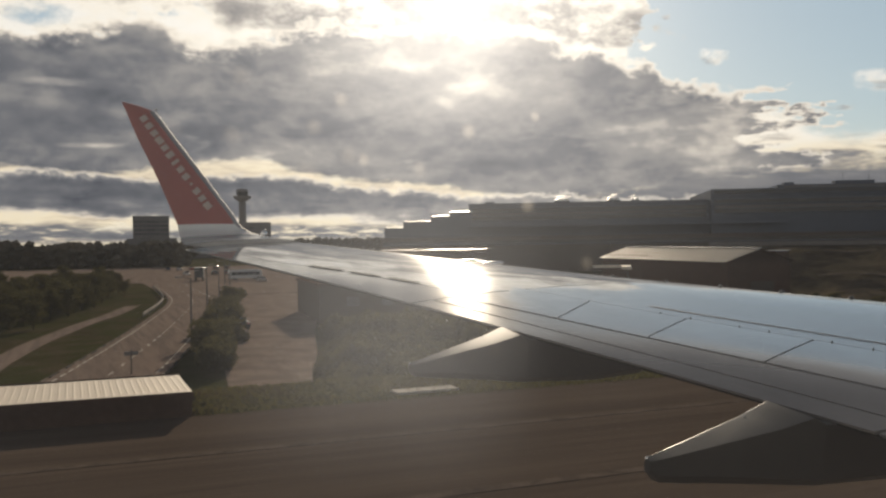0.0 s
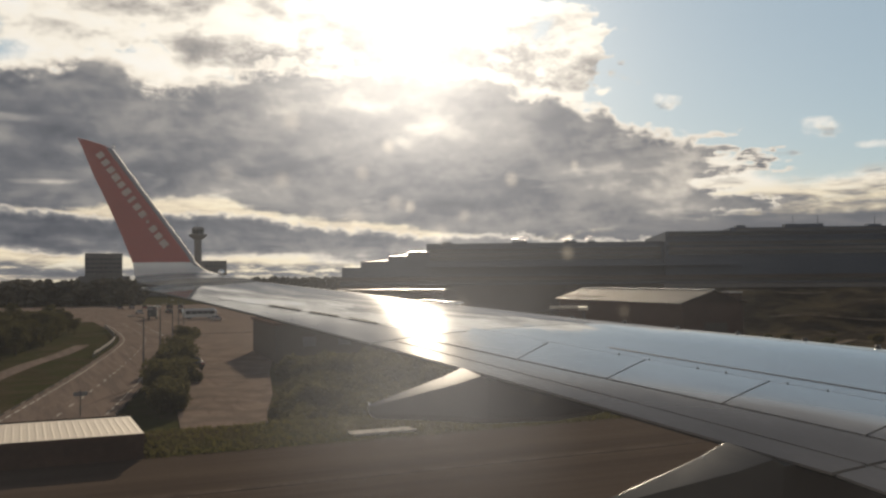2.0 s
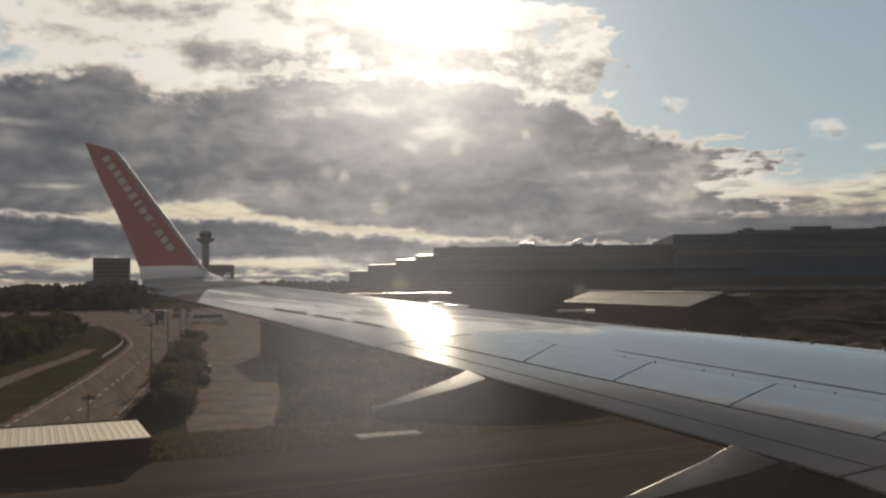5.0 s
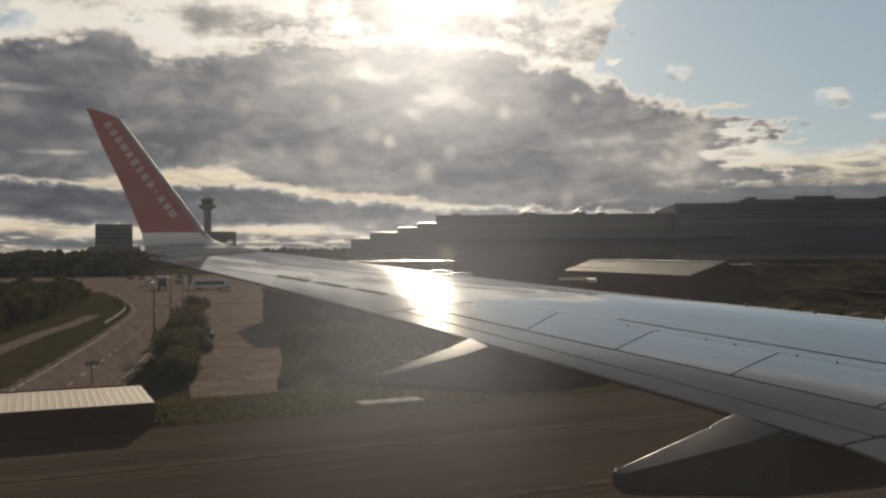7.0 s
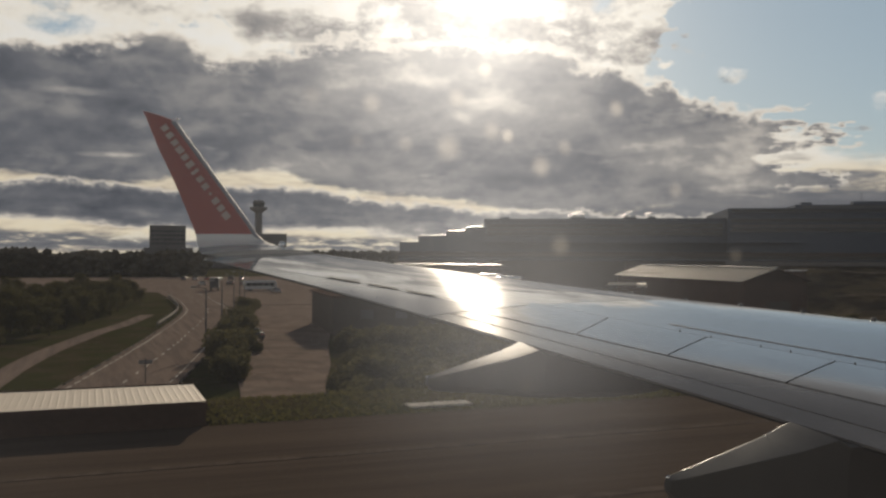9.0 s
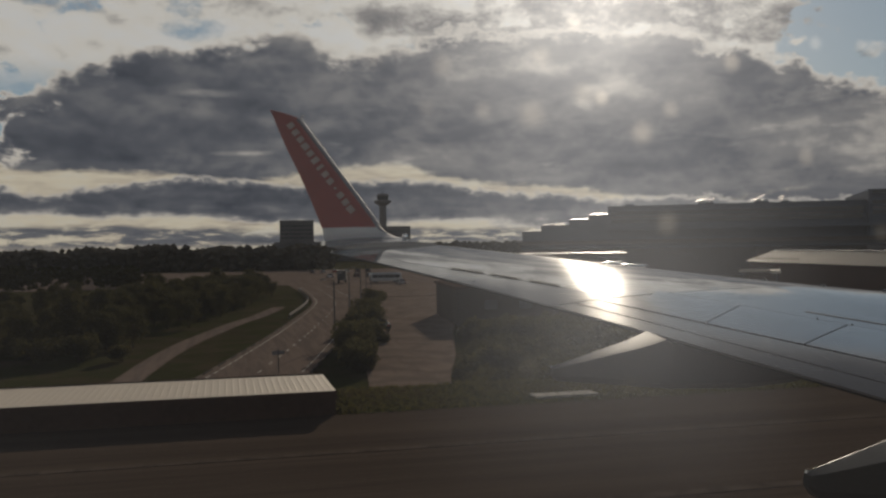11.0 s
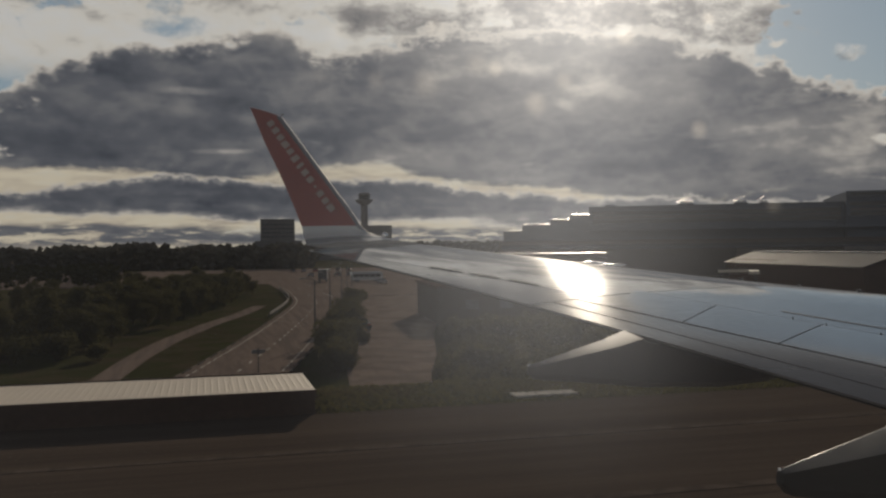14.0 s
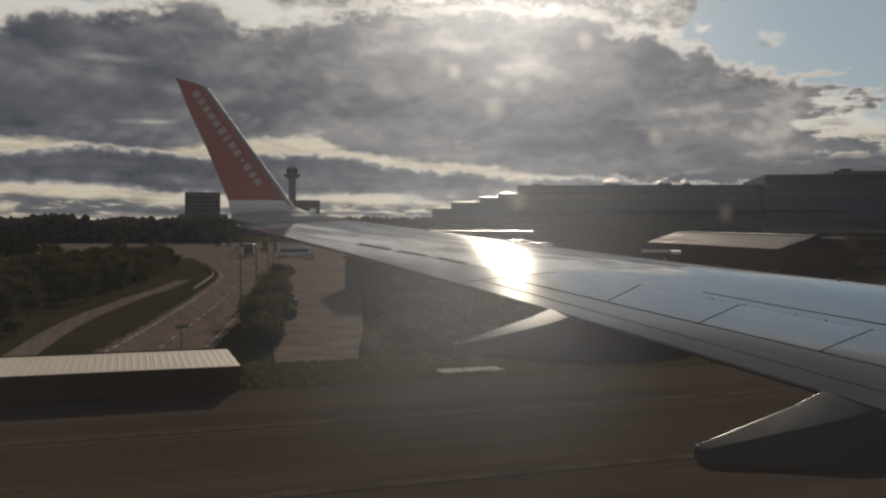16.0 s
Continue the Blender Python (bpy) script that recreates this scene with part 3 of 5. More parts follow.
bm = bmesh.new()
cols = [[bm.verts.new((x, y, land(x, y) + 0.05)) for y in axis([(46, 26), (230, 1)])] for x in axis([(56, 44), (330, 1)])]
for c0, c1 in zip(cols, cols[1:]):
    for i in range(len(c0) - 1):
        bm.faces.new((c0[i], c1[i], c1[i + 1], c0[i + 1]))
smooth(solid("waste_ground", bm, M_SOIL, "dark brown bare earth and dead weeds past the hangar", "ground", kind="structure"), 60)

waste = bpy.data.objects["waste_ground"]
for pts_ in (((84, 66), (92, 71), (101, 79), (112, 86), (124, 96)), ((88, 84), (98, 88), (110, 98), (128, 108)), ((96, 60), (104, 68), (116, 72), (130, 82)), ((92, 100), (106, 108), (124, 120), (140, 128))):
    bm, line_ = ribbon(pts_, 1.5, 0.0, 0.25)
    for v in bm.verts:
        v.co.z += land(v.co.x, v.co.y) + 0.13
    part("dirt_track", bm, M_TRACK, waste, "pale worn dirt track")

# ---------------------------------------------------------------- the taxiway bridge edge: a low dark wall with a wide ribbed sheet cap
bridge = thing("bridge_parapet", "low dark bridge wall capped with pale ribbed metal sheets", "parapet", (2.5, 21.3, 0))
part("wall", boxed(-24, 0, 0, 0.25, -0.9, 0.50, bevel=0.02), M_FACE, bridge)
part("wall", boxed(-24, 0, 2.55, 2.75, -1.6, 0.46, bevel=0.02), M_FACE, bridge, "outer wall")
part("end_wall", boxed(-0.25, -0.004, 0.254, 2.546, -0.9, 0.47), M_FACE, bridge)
bm = boxed(-0.967, 0.0, -0.10, 2.86, 0.552, 0.570)
for i in range(6):
    x = -0.08 - i * 0.16
    v = [bm.verts.new(p) for p in ((x - 0.034, -0.098, 0.5705), (x - 0.012, -0.098, 0.5742), (x + 0.012, -0.098, 0.5742), (x + 0.034, -0.098, 0.5705), (x - 0.034, 2.858, 0.5705), (x - 0.012, 2.858, 0.5742), (x + 0.012, 2.858, 0.5742), (x + 0.034, 2.858, 0.5705))]
    for q in ((0, 1, 5, 4), (1, 2, 6, 5), (2, 3, 7, 6), (3, 2, 1, 0), (4, 5, 6, 7)):
        bm.faces.new([v[k_] for k_ in q])
bmesh.ops.recalc_face_normals(bm, faces=bm.faces)
first = part("sheet", bm, M_SHEET, bridge)
for i in range(1, 25):
    o = new("sheet", first.data)
    o.parent = bridge
    o.location = (-0.97 * i, 0, 0.002 * (i % 3))
part("flashing", boxed(-24, 0.02, -0.13, -0.10, 0.42, 0.575), M_FACE, bridge)
part("flashing", boxed(-24, 0.02, 2.862, 2.89, 0.44, 0.60), M_FACE, bridge)

# ---------------------------------------------------------------- the wing
def x_le(y):
    d = 15.2 - y
    return 3.55 + 0.52 * d + max(0.0, 3.0 - y) * 0.5


def x_te(y):
    d = 15.2 - y
    return 1.5 + 0.25 * d if y > 3.9 else 1.5 + 0.25 * 11.3 + 0.06 * (3.9 - y)


def line_x(ab, y):
    return ab[0] + ab[1] * (15.2 - y)


def top(x, y):
    """Height of the wing's upper skin."""
    chord = x_le(y) - x_te(y)
    c = (x_le(y) - x) / chord
    q = y - 9.0
    crest = 3.413 + 0.0862 * q + 0.00053 * q * q
    tail = 3.332 + 0.1018 * q - 0.0022 * q * q
    g = 0.80 * (1.0 - ease(0.10, 0.66, c)) + 0.20 * (1.0 - ease(0.55, 1.06, c))
    z = tail + (crest - tail) * g
    z += 0.016 * chord * 4.0 * c * (1.0 - c)
    z += 0.085 * ease(6.5, 10.0, y) * chord * (c - 0.25) * (1.0 - c)
    if c < 0.16:
        q = 1 - c / 0.16
        z -= 0.052 * chord * (1 - math.sqrt(max(0.0, 1 - q * q)))
    return z


def thick(x, y):
    chord = x_le(y) - x_te(y)
    c = min(1.0, max(0.0, (x_le(y) - x) / chord))
    return chord * 0.30 * (0.2969 * math.sqrt(c) - 0.126 * c - 0.3516 * c * c + 0.2843 * c ** 3 - 0.1015 * c ** 4) * 1.55 + 0.012


wing = thing("airplane_wing", "pale grey metal airplane wing with a red and white winglet", "wing", (0, 0, 0))


def section(y, drop):
    up, dn = [], []
    for i in range(25):
        c = 0.5 - 0.5 * math.cos(math.pi * i / 24)
        x = x_le(y) + (x_te(y) - x_le(y)) * c
        z = top(x, y) - drop
        up.append((x, y, z))
        dn.append((x, y, z - thick(x, y)))
    return up + dn[-2:0:-1]


ends = [-0.1, 1.2, 2.2, 3.0, 3.9, 5, 6, 7, 8, 9, 10, 11, 12, 13, 13.8, 14.6]
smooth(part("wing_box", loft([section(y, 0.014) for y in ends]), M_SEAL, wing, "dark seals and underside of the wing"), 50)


def skin(name, y0, y1, fa, fb, mat=M_WING, lift=0.0, nx=7, label="", fy=None):
    """A panel of the upper skin between two lines along the span (functions of y) with a rolled edge."""
    n = max(2, int((y1 - y0) / 0.5) + 1)
    bm = bmesh.new()
    grid = []
    for j in range(n + 1):
        row = []
        for i in range(nx + 1):
            s = i / nx
            y = y0 + (y1 - y0) * j / n
            x = fa(y) + (fb(y) - fa(y)) * s
            if fy:
                y += fy(y) * (x - fa(y))
                x = fa(y) + (fb(y) - fa(y)) * s
            row.append((x, y, top(x, y) + lift))
        grid.append(row)
    vs = [[bm.verts.new(p) for p in r] for r in grid]
    for a, b in zip(vs, vs[1:]):
        for i in range(nx):
            bm.faces.new((a[i], a[i + 1], b[i + 1], b[i]))
    bmesh.ops.recalc_face_normals(bm, faces=bm.faces)
    if sum(f.normal.z for f in bm.faces) < 0:
        bmesh.ops.reverse_faces(bm, faces=bm.faces)
    edges = [e for e in bm.edges if e.is_boundary]
    ext = bmesh.ops.extrude_edge_only(bm, edges=edges)
    for v in ext["geom"]:
        if isinstance(v, bmesh.types.BMVert):
            v.co.z -= 0.013 + lift * 0.9
    return smooth(part(name, bm, mat, wing, label), 35)


A_TE, A_FLAP, A_HINGE, A_SPOIL, A_SEAL, A_AIL = (1.5, 0.25), (1.635, 0.264), (1.459, 0.328), (1.92, 0.381), (1.983, 0.401), (1.425, 0.364)
GAP = 0.012


def off(ab, g):
    return lambda y: (line_x(ab, y) if not (ab is A_TE) else x_te(y)) + g


def le_side(c):
    return lambda y: x_le(y) + (x_te(y) - x_le(y)) * c


# trailing flaps, two rows
for a, b in ((0.5, 3.88), (3.9, 8.55)):
    skin("flap", a, b - 0.012, off(A_TE, 0.0), lambda y: max(line_x(A_FLAP, y), x_te(y) + 0.15) - GAP, M_FLAP, lift=0.004)
    skin("flap_shroud", a, b - 0.012, lambda y: max(line_x(A_FLAP, y), x_te(y) + 0.15) + GAP, lambda y: max(line_x(A_HINGE, y), x_te(y) + 0.34) - GAP * 1.6, M_FLAP, lift=0.004)
# spoiler panels, cut across on the slant
cuts = [1.0, 2.2, 3.25, 4.27, 5.27, 6.27, 7.22, 8.12]
for a, b in zip(cuts, cuts[1:]):
    skin("spoiler", a + 0.008, b - 0.008, lambda y: max(line_x(A_HINGE, y), x_te(y) + 0.34) + GAP * 1.6, lambda y: max(line_x(A_SPOIL, y), x_te(y) + 1.1) - 0.012, lift=0.006, fy=lambda y: 0.37 + 0.12 * (y - 5.27))
skin("spoiler_end", 7.95, 8.55, lambda y: line_x(A_HINGE, y) + GAP * 1.6, lambda y: line_x(A_SPOIL, y) - 0.012, lift=0.001)
# aileron and the outer trailing edge
skin("aileron", 8.57, 12.3, off(A_TE, 0.0), lambda y: max(line_x(A_AIL, y), x_te(y) + 0.25) - 0.010, M_AILERON, lift=0.004)
skin("tip_panel", 12.33, 14.6, off(A_TE, 0.0), lambda y: max(line_x(A_AIL, y), x_te(y) + 0.25), M_AILERON, lift=0.004)
skin("outer_skin", 8.57, 14.6, lambda y: max(line_x(A_AIL, y), x_te(y) + 0.25) + 0.010, le_side(0.2), lift=0.004)
skin("inner_skin", 0.5, 8.55, lambda y: max(line_x(A_SPOIL, y), x_te(y) + 1.1) + 0.006, le_side(0.2), lift=0.004, nx=12)
bm = bmesh.new()
lo, hi = [], []
for i in range(18):
    y = 3.0 + 4.3 * i / 17
    x = line_x(A_SEAL, y)
    lo.append(bm.verts.new((x - 0.015, y, top(x - 0.015, y) + 0.008))), hi.append(bm.verts.new((x + 0.015, y, top(x + 0.015, y) + 0.008)))
for i in range(17):
    bm.faces.new((lo[i], hi[i], hi[i + 1], lo[i + 1]))
part("seal_strip", bm, M_DARKMETAL, wing)
# fastener heads along the spoiler line
fast = part("fastener", tube(bmesh.new(), (0, 0, -0.01), (0, 0, 0.012), 0.008, 0.006, 8), M_DARKMETAL, wing)
for i, y in enumerate((7.0, 6.7, 6.25, 6.0, 5.5, 5.2, 4.7)):
    o = fast if i == 0 else new("fastener", fast.data)
    o.parent = wing
    x = line_x(A_SPOIL, y) + 0.012
    o.location = (x, y, top(x, y) + 0.005)
# leading edge slats
for a, b in ((0.6, 3.4), (3.42, 6.9), (6.92, 10.6), (10.62, 14.4)):
    skin("slat", a, b, lambda y: le_side(0.2)(y) + GAP * 0.8, le_side(0.0), M_WING_EDGE, lift=0.006, nx=12)
# slat bolts along the nose
bm0 = bmesh.new()
bmesh.ops.create_cone(bm0, cap_ends=True, segments=10, radius1=0.035, radius2=0.022, depth=0.035)
bolt = part("slat_stop", bm0, M_DARKMETAL, wing, "small dark stop")
stops_y = [9.43, 8.79, 8.19, 7.57, 6.93, 6.3, 5.7]
for i, y in enumerate(stops_y):
    o = bolt if i == 0 else new("slat_stop", bolt.data)
    o.parent = wing
    x = x_le(y) - 0.12 * (x_le(y) - x_te(y))
    o.location = (x, y, top(x, y) + 0.018)
# polished bumps over the slat tracks, added to give two sun glints
bm0 = bmesh.new()
bmesh.ops.create_uvsphere(bm0, u_segments=14, v_segments=8, radius=1.0)
bmesh.ops.scale(bm0, verts=bm0.verts, vec=(0.22, 0.05, 0.028))
track = smooth(part("slat_track_cover", bm0, M_LENS, wing, "small polished cover added for a glint"), 60)
for i, y in enumerate((11.35, 11.05)):
    o = track if i == 0 else new("slat_track_cover", track.data)
    o.parent = wing
    x = x_le(y) - 0.15 * (x_le(y) - x_te(y))
    o.location = (x, y, top(x, y) + 0.012)
# dark slots along the aileron hinge
for a, b in ((11.42, 10.76), (10.62, 10.07), (9.91, 9.42)):
    bm = bmesh.new()
    q = []
    for y in (a, b):
        x = line_x(A_AIL, y) + 0.04
        q += [(x - 0.034, y, top(x, y) + 0.012), (x + 0.034, y, top(x, y) + 0.012)]
    f = bm.faces.new([bm.verts.new(q[i]) for i in (0, 1, 3, 2)])
    bmesh.ops.solidify(bm, geom=[f], thickness=0.004)
    part("hinge_slot", bm, M_SEAL, wing)


dot = part("rivet", tube(bmesh.new(), (0, 0, -0.005), (0, 0, 0.008), 0.016, 0.012, 8), M_GLOSS, wing)
for i, y in enumerate((10.9, 10.3, 9.75)):
    o = dot if i == 0 else new("rivet", dot.data)
    o.parent = wing
    x = x_te(y) + 0.12
    o.location = (x, y, top(x, y) + 0.006)


def fairing(y, tail_x, tail_z, tail_h, half, head):
    """A pod under the trailing edge: a flat lit top that widens from a blunt tail, upright sides, a level keel."""
    rings = []
    edge_x = x_te(y)
    knee = (edge_x - tail_x) / (head - tail_x)
    for s in (0.0, 0.015, 0.06, 0.35 * knee, 0.74 * knee, 0.95 * knee, 1.02 * knee, 0.55, 0.7, 0.85, 1.0):
        x = tail_x + (head - tail_x) * s
        t = min(1.0, (x - tail_x) / (edge_x - tail_x))
        if x < edge_x:
            zt = tail_z + (top(edge_x, y) + 0.02 - tail_z) * (0.985 * t if t < 0.74 else min(1.0, 0.729 + (t - 0.74) * 1.29))
        else:
            zt = top(x, y) - 0.014 - 0.6 * thick(x, y)
        tip = ease(0.0, 0.02, s)
        zb = tail_z - tail_h * (0.55 + 0.45 * tip) - 0.10 * ease(0.0, 0.5, s) + 0.15 * ease(0.6, 1.0, s)
        hw = half * (0.16 + 0.84 * t) * (0.75 + 0.25 * tip) * (1 - 0.5 * ease(0.6, 1.0, s))
        zm = zt - 0.010 - 0.030 * t
        r = min(0.05, 0.3 * (zm - zb))
        rings.append([(x, y + hw * 0.02, zt), (x, y + hw * 0.08, zt - 0.002), (x, y + hw * 0.42, zm - 0.03), (x, y + hw * 0.42, zb + r), (x, y + hw * 0.30, zb), (x, y - hw * 0.70, zb), (x, y - hw * 0.92, zb + r), (x, y - hw, zm)])
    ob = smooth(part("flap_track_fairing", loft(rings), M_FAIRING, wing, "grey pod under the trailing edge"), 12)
    bm = bmesh.new()
    bmesh.ops.create_uvsphere(bm, u_segments=8, v_segments=6, radius=0.013)
    bmesh.ops.translate(bm, verts=bm.verts, vec=(tail_x + 0.01, y, tail_z))
    b2 = bmesh.new()
    bmesh.ops.create_uvsphere(b2, u_segments=8, v_segments=6, radius=0.009)
    t2 = 0.74
    bmesh.ops.translate(b2, verts=b2.verts, vec=(tail_x + (edge_x - tail_x) * t2, y, tail_z + (top(edge_x, y) + 0.02 - tail_z) * 0.985 * t2 - 0.004))
    part("top_bolt", b2, M_GLOSS, ob)
    part("tail_bolt", bm, M_GLOSS, ob)
    return ob


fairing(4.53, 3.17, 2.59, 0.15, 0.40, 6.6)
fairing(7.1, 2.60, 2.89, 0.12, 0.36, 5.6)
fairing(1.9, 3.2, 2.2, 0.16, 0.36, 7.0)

# winglet: sweeps up from the tip in a curve, red above a white foot
def blade(h):
    """Nose, tail and outward lean of the winglet at height share h (0 at the wing's end, 1 at the top)."""
    y = 14.6 + 0.75 * (1 - (1 - min(1, h / 0.22)) ** 2) + 0.55 * h
    z = top(3.0, 14.6) - 0.02 + 0.06 * ease(0.0, 0.10, h) + (0.235 * (min(1, h / 0.22)) ** 2 if h < 0.22 else 0.235 + (h - 0.22) / 0.78 * 1.98)
    nose = 2.56 - 1.26 * (h - 0.285) / 0.715 if h > 0.285 else 2.56 + 0.90 * ((0.285 - h) / 0.285) ** 1.5
    tail = 1.63 + 0.06 * math.sin(math.pi * h) - 0.03 * min(1, h / 0.22) - 0.79 * max(0, h - 0.22) / 0.78
    return y, z, nose, tail


def blade_ring(h, fat=1.0):
    y, z, nose, tail = blade(h)
    y2, z2, _, _ = blade(min(1, h + 0.02))
    y1, z1, _, _ = blade(max(0, h - 0.02))
    d = Vector((0, y2 - y1, z2 - z1)).normalized()
    nrm = Vector((0, -d.z, d.y))
    ring = []
    for s, side in [(i / 8, 1) for i in range(9)] + [(1 - i / 8, -1) for i in range(1, 8)]:
        c = 0.5 - 0.5 * math.cos(math.pi * s)
        t = (nose - tail) * 0.055 * fat * (2.0 * math.sqrt(c) * (1 - c)) + 0.004
        ring.append(Vector((nose + (tail - nose) * c, y, z + (0.11 * c - 0.03 * (1 - c) ** 3) * ease(0.8, 1.0, h))) + nrm * t * side)
    return ring


smooth(part("winglet_root", loft([blade_ring(h) for h in (0, 0.025, 0.05, 0.075, 0.10)]), M_AILERON, wing, "grey root of the winglet"), 50)
foot = part("winglet_foot", loft([blade_ring(h) for h in (0.10, 0.12, 0.15, 0.18, 0.21, 0.235)]), M_WHITE, wing, "white foot of the winglet")
smooth(foot, 50)
wl = part("winglet", loft([blade_ring(h, 1 - 0.4 * ease(0.9, 1.0, h)) for h in (0.235, 0.285, 0.4, 0.5, 0.6, 0.7, 0.8, 0.9, 0.96, 1.0)]), M_RED, wing, "red winglet blade")
smooth(wl, 50)
rings = []
for h in (0.04, 0.08, 0.12, 0.16, 0.20, 0.24, 0.3, 0.4, 0.5, 0.6, 0.7, 0.8, 0.9, 0.985):
    y, z, nose, tail = blade(h)
    rings.append([(nose - 0.035 + 0.055 * math.cos(a), y + 0.042 * math.sin(a), z) for a in [k * math.pi / 4 for k in range(8)]])
smooth(part("winglet_nose", loft(rings), M_NOSE, wing, "grey metal leading edge"), 50)
# lower ball is the position light's glass, upper one is added for a glint
for h, r in ((0.115, 0.058), (0.985, 0.028)):
    y, z, nose, tail = blade(h)
    bm = bmesh.new()
    bmesh.ops.create_uvsphere(bm, u_segments=12, v_segments=8, radius=r)
    bmesh.ops.translate(bm, verts=bm.verts, vec=(nose + 0.03, y - 0.02, z + 0.045))
    smooth(part("position_light", bm, M_LENS, wing, "bright polished ball, lamp cover at the root and added glint at the tip"), 60)
# the lettering's place: a row of small pale bars running down the blade
for i in range(13):
    h = 0.935 - 0.575 * i / 12
    y, z, nose, tail = blade(h)
    mid = nose - (nose - tail) * (0.50 - 0.16 * i / 12)
    if i == 9:
        sx, sz = 0.022, 0.022
    else:
        sx, sz = 0.050 + 0.014 * (i in (3, 12)) - 0.022 * (i == 6), 0.058 + 0.012 * (i in (5, 6))
    bm = boxed(-sx, sx, -0.004, 0.004, -sz, sz, bevel=0.003)
    o = part("letter_bar", bm, M_LETTER, wl)
    t = (nose - tail) * 0.055 * 0.80
    o.matrix_basis = pose(mid, y - t - 0.022, z, -12, 0, 0) @ pose(0, 0, 0, 0, 51, 0)

# ---------------------------------------------------------------- fuselage with the cabin window in front of the camera
bm = bmesh.new()
R_BODY, CY, CZ = 1.88, -1.62, 3.55
xs_f = axis([(-14, 8), (-0.30, 6), (0.62, 8), (16, 1)])
angs = [radians(a) for a in axis([(-170, 8), (0, 1), (4, 1), (7, 4), (24, 1), (28, 12), (190, 1)])]
grid = [[bm.verts.new((x, CY + R_BODY * math.cos(a), CZ + R_BODY * math.sin(a))) for a in angs] for x in xs_f]
for i in range(len(xs_f) - 1):
    for j in range(len(angs) - 1):
        hole = -0.31 < 0.5 * (xs_f[i] + xs_f[i + 1]) < 0.63 and radians(4.1) < 0.5 * (angs[j] + angs[j + 1]) < radians(23.9)
        if not hole:
            bm.faces.new((grid[i][j], grid[i + 1][j], grid[i + 1][j + 1], grid[i][j + 1]))
bmesh.ops.solidify(bm, geom=bm.faces[:], thickness=0.06)
fus = thing("fuselage", "white airliner fuselage shell with a cabin window", "fuselage", kind="structure")
smooth(part("shell", bm, M_SKIN, fus), 40)
bm = bmesh.new()
for x in (-14, 16):
    ring = [bm.verts.new((x, CY + R_BODY * math.cos(radians(a)), CZ + R_BODY * math.sin(radians(a)))) for a in range(0, 360, 12)]
    bm.faces.new(ring)
bmesh.ops.solidify(bm, geom=bm.faces[:], thickness=0.05)
part("bulkhead", bm, M_CABIN, fus)

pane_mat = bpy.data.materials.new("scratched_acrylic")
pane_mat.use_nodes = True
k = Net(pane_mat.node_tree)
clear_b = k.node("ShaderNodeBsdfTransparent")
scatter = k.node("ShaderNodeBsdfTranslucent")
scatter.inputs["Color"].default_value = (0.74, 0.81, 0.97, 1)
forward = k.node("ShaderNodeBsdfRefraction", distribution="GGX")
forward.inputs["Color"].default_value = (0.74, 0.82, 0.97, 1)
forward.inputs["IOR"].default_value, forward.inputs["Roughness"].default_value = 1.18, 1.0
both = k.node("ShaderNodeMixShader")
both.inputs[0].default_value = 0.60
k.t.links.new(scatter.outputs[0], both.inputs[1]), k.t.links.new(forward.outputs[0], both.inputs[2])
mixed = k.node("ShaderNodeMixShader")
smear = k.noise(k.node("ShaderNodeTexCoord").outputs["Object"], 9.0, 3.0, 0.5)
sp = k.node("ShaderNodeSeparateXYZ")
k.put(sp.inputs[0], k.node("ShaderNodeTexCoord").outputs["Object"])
# extra haze in one patch stands in for the sun's veiling glare
glare_patch = k.m("MULTIPLY", k.m("MULTIPLY", k.step(sp.outputs[0], 0.020, 0.085), k.step(sp.outputs[0], 0.165, 0.105)), k.m("MULTIPLY", k.step(sp.outputs[2], 3.80, 3.87), k.step(sp.outputs[2], 3.935, 3.87)))
k.put(mixed.inputs[0], k.m("MULTIPLY_ADD", k.m("MULTIPLY", glare_patch, smear), 0.185, k.m("MULTIPLY_ADD", smear, 0.024, 0.016)))
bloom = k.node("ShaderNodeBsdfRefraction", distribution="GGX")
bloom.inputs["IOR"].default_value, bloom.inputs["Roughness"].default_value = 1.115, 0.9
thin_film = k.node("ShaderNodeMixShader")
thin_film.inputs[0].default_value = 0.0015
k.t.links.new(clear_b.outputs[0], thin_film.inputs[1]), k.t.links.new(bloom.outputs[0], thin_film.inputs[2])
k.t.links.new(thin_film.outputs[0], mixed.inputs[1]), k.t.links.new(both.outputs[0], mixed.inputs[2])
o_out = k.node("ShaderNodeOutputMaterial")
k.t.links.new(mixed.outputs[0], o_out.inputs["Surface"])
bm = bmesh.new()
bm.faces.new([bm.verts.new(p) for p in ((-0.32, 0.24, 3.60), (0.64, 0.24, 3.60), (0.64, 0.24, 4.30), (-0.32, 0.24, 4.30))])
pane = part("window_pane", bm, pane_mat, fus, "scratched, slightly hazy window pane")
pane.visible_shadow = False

spot_mat = bpy.data.materials.new("dried_drop")
spot_mat.use_nodes = True
k = Net(spot_mat.node_tree)
far_c = k.node("ShaderNodeVectorMath", operation="LENGTH")
k.put(far_c.inputs[0], k.node("ShaderNodeTexCoord").outputs["Object"])
clear_b = k.node("ShaderNodeBsdfTransparent")
forward = k.node("ShaderNodeBsdfRefraction", distribution="GGX")
forward.inputs["IOR"].default_value, forward.inputs["Roughness"].default_value = 1.4, 0.8
forward.inputs["Color"].default_value = (1.0, 0.97, 0.9, 1)
mixed = k.node("ShaderNodeMixShader")
rnd = k.node("ShaderNodeObjectInfo").outputs["Random"]
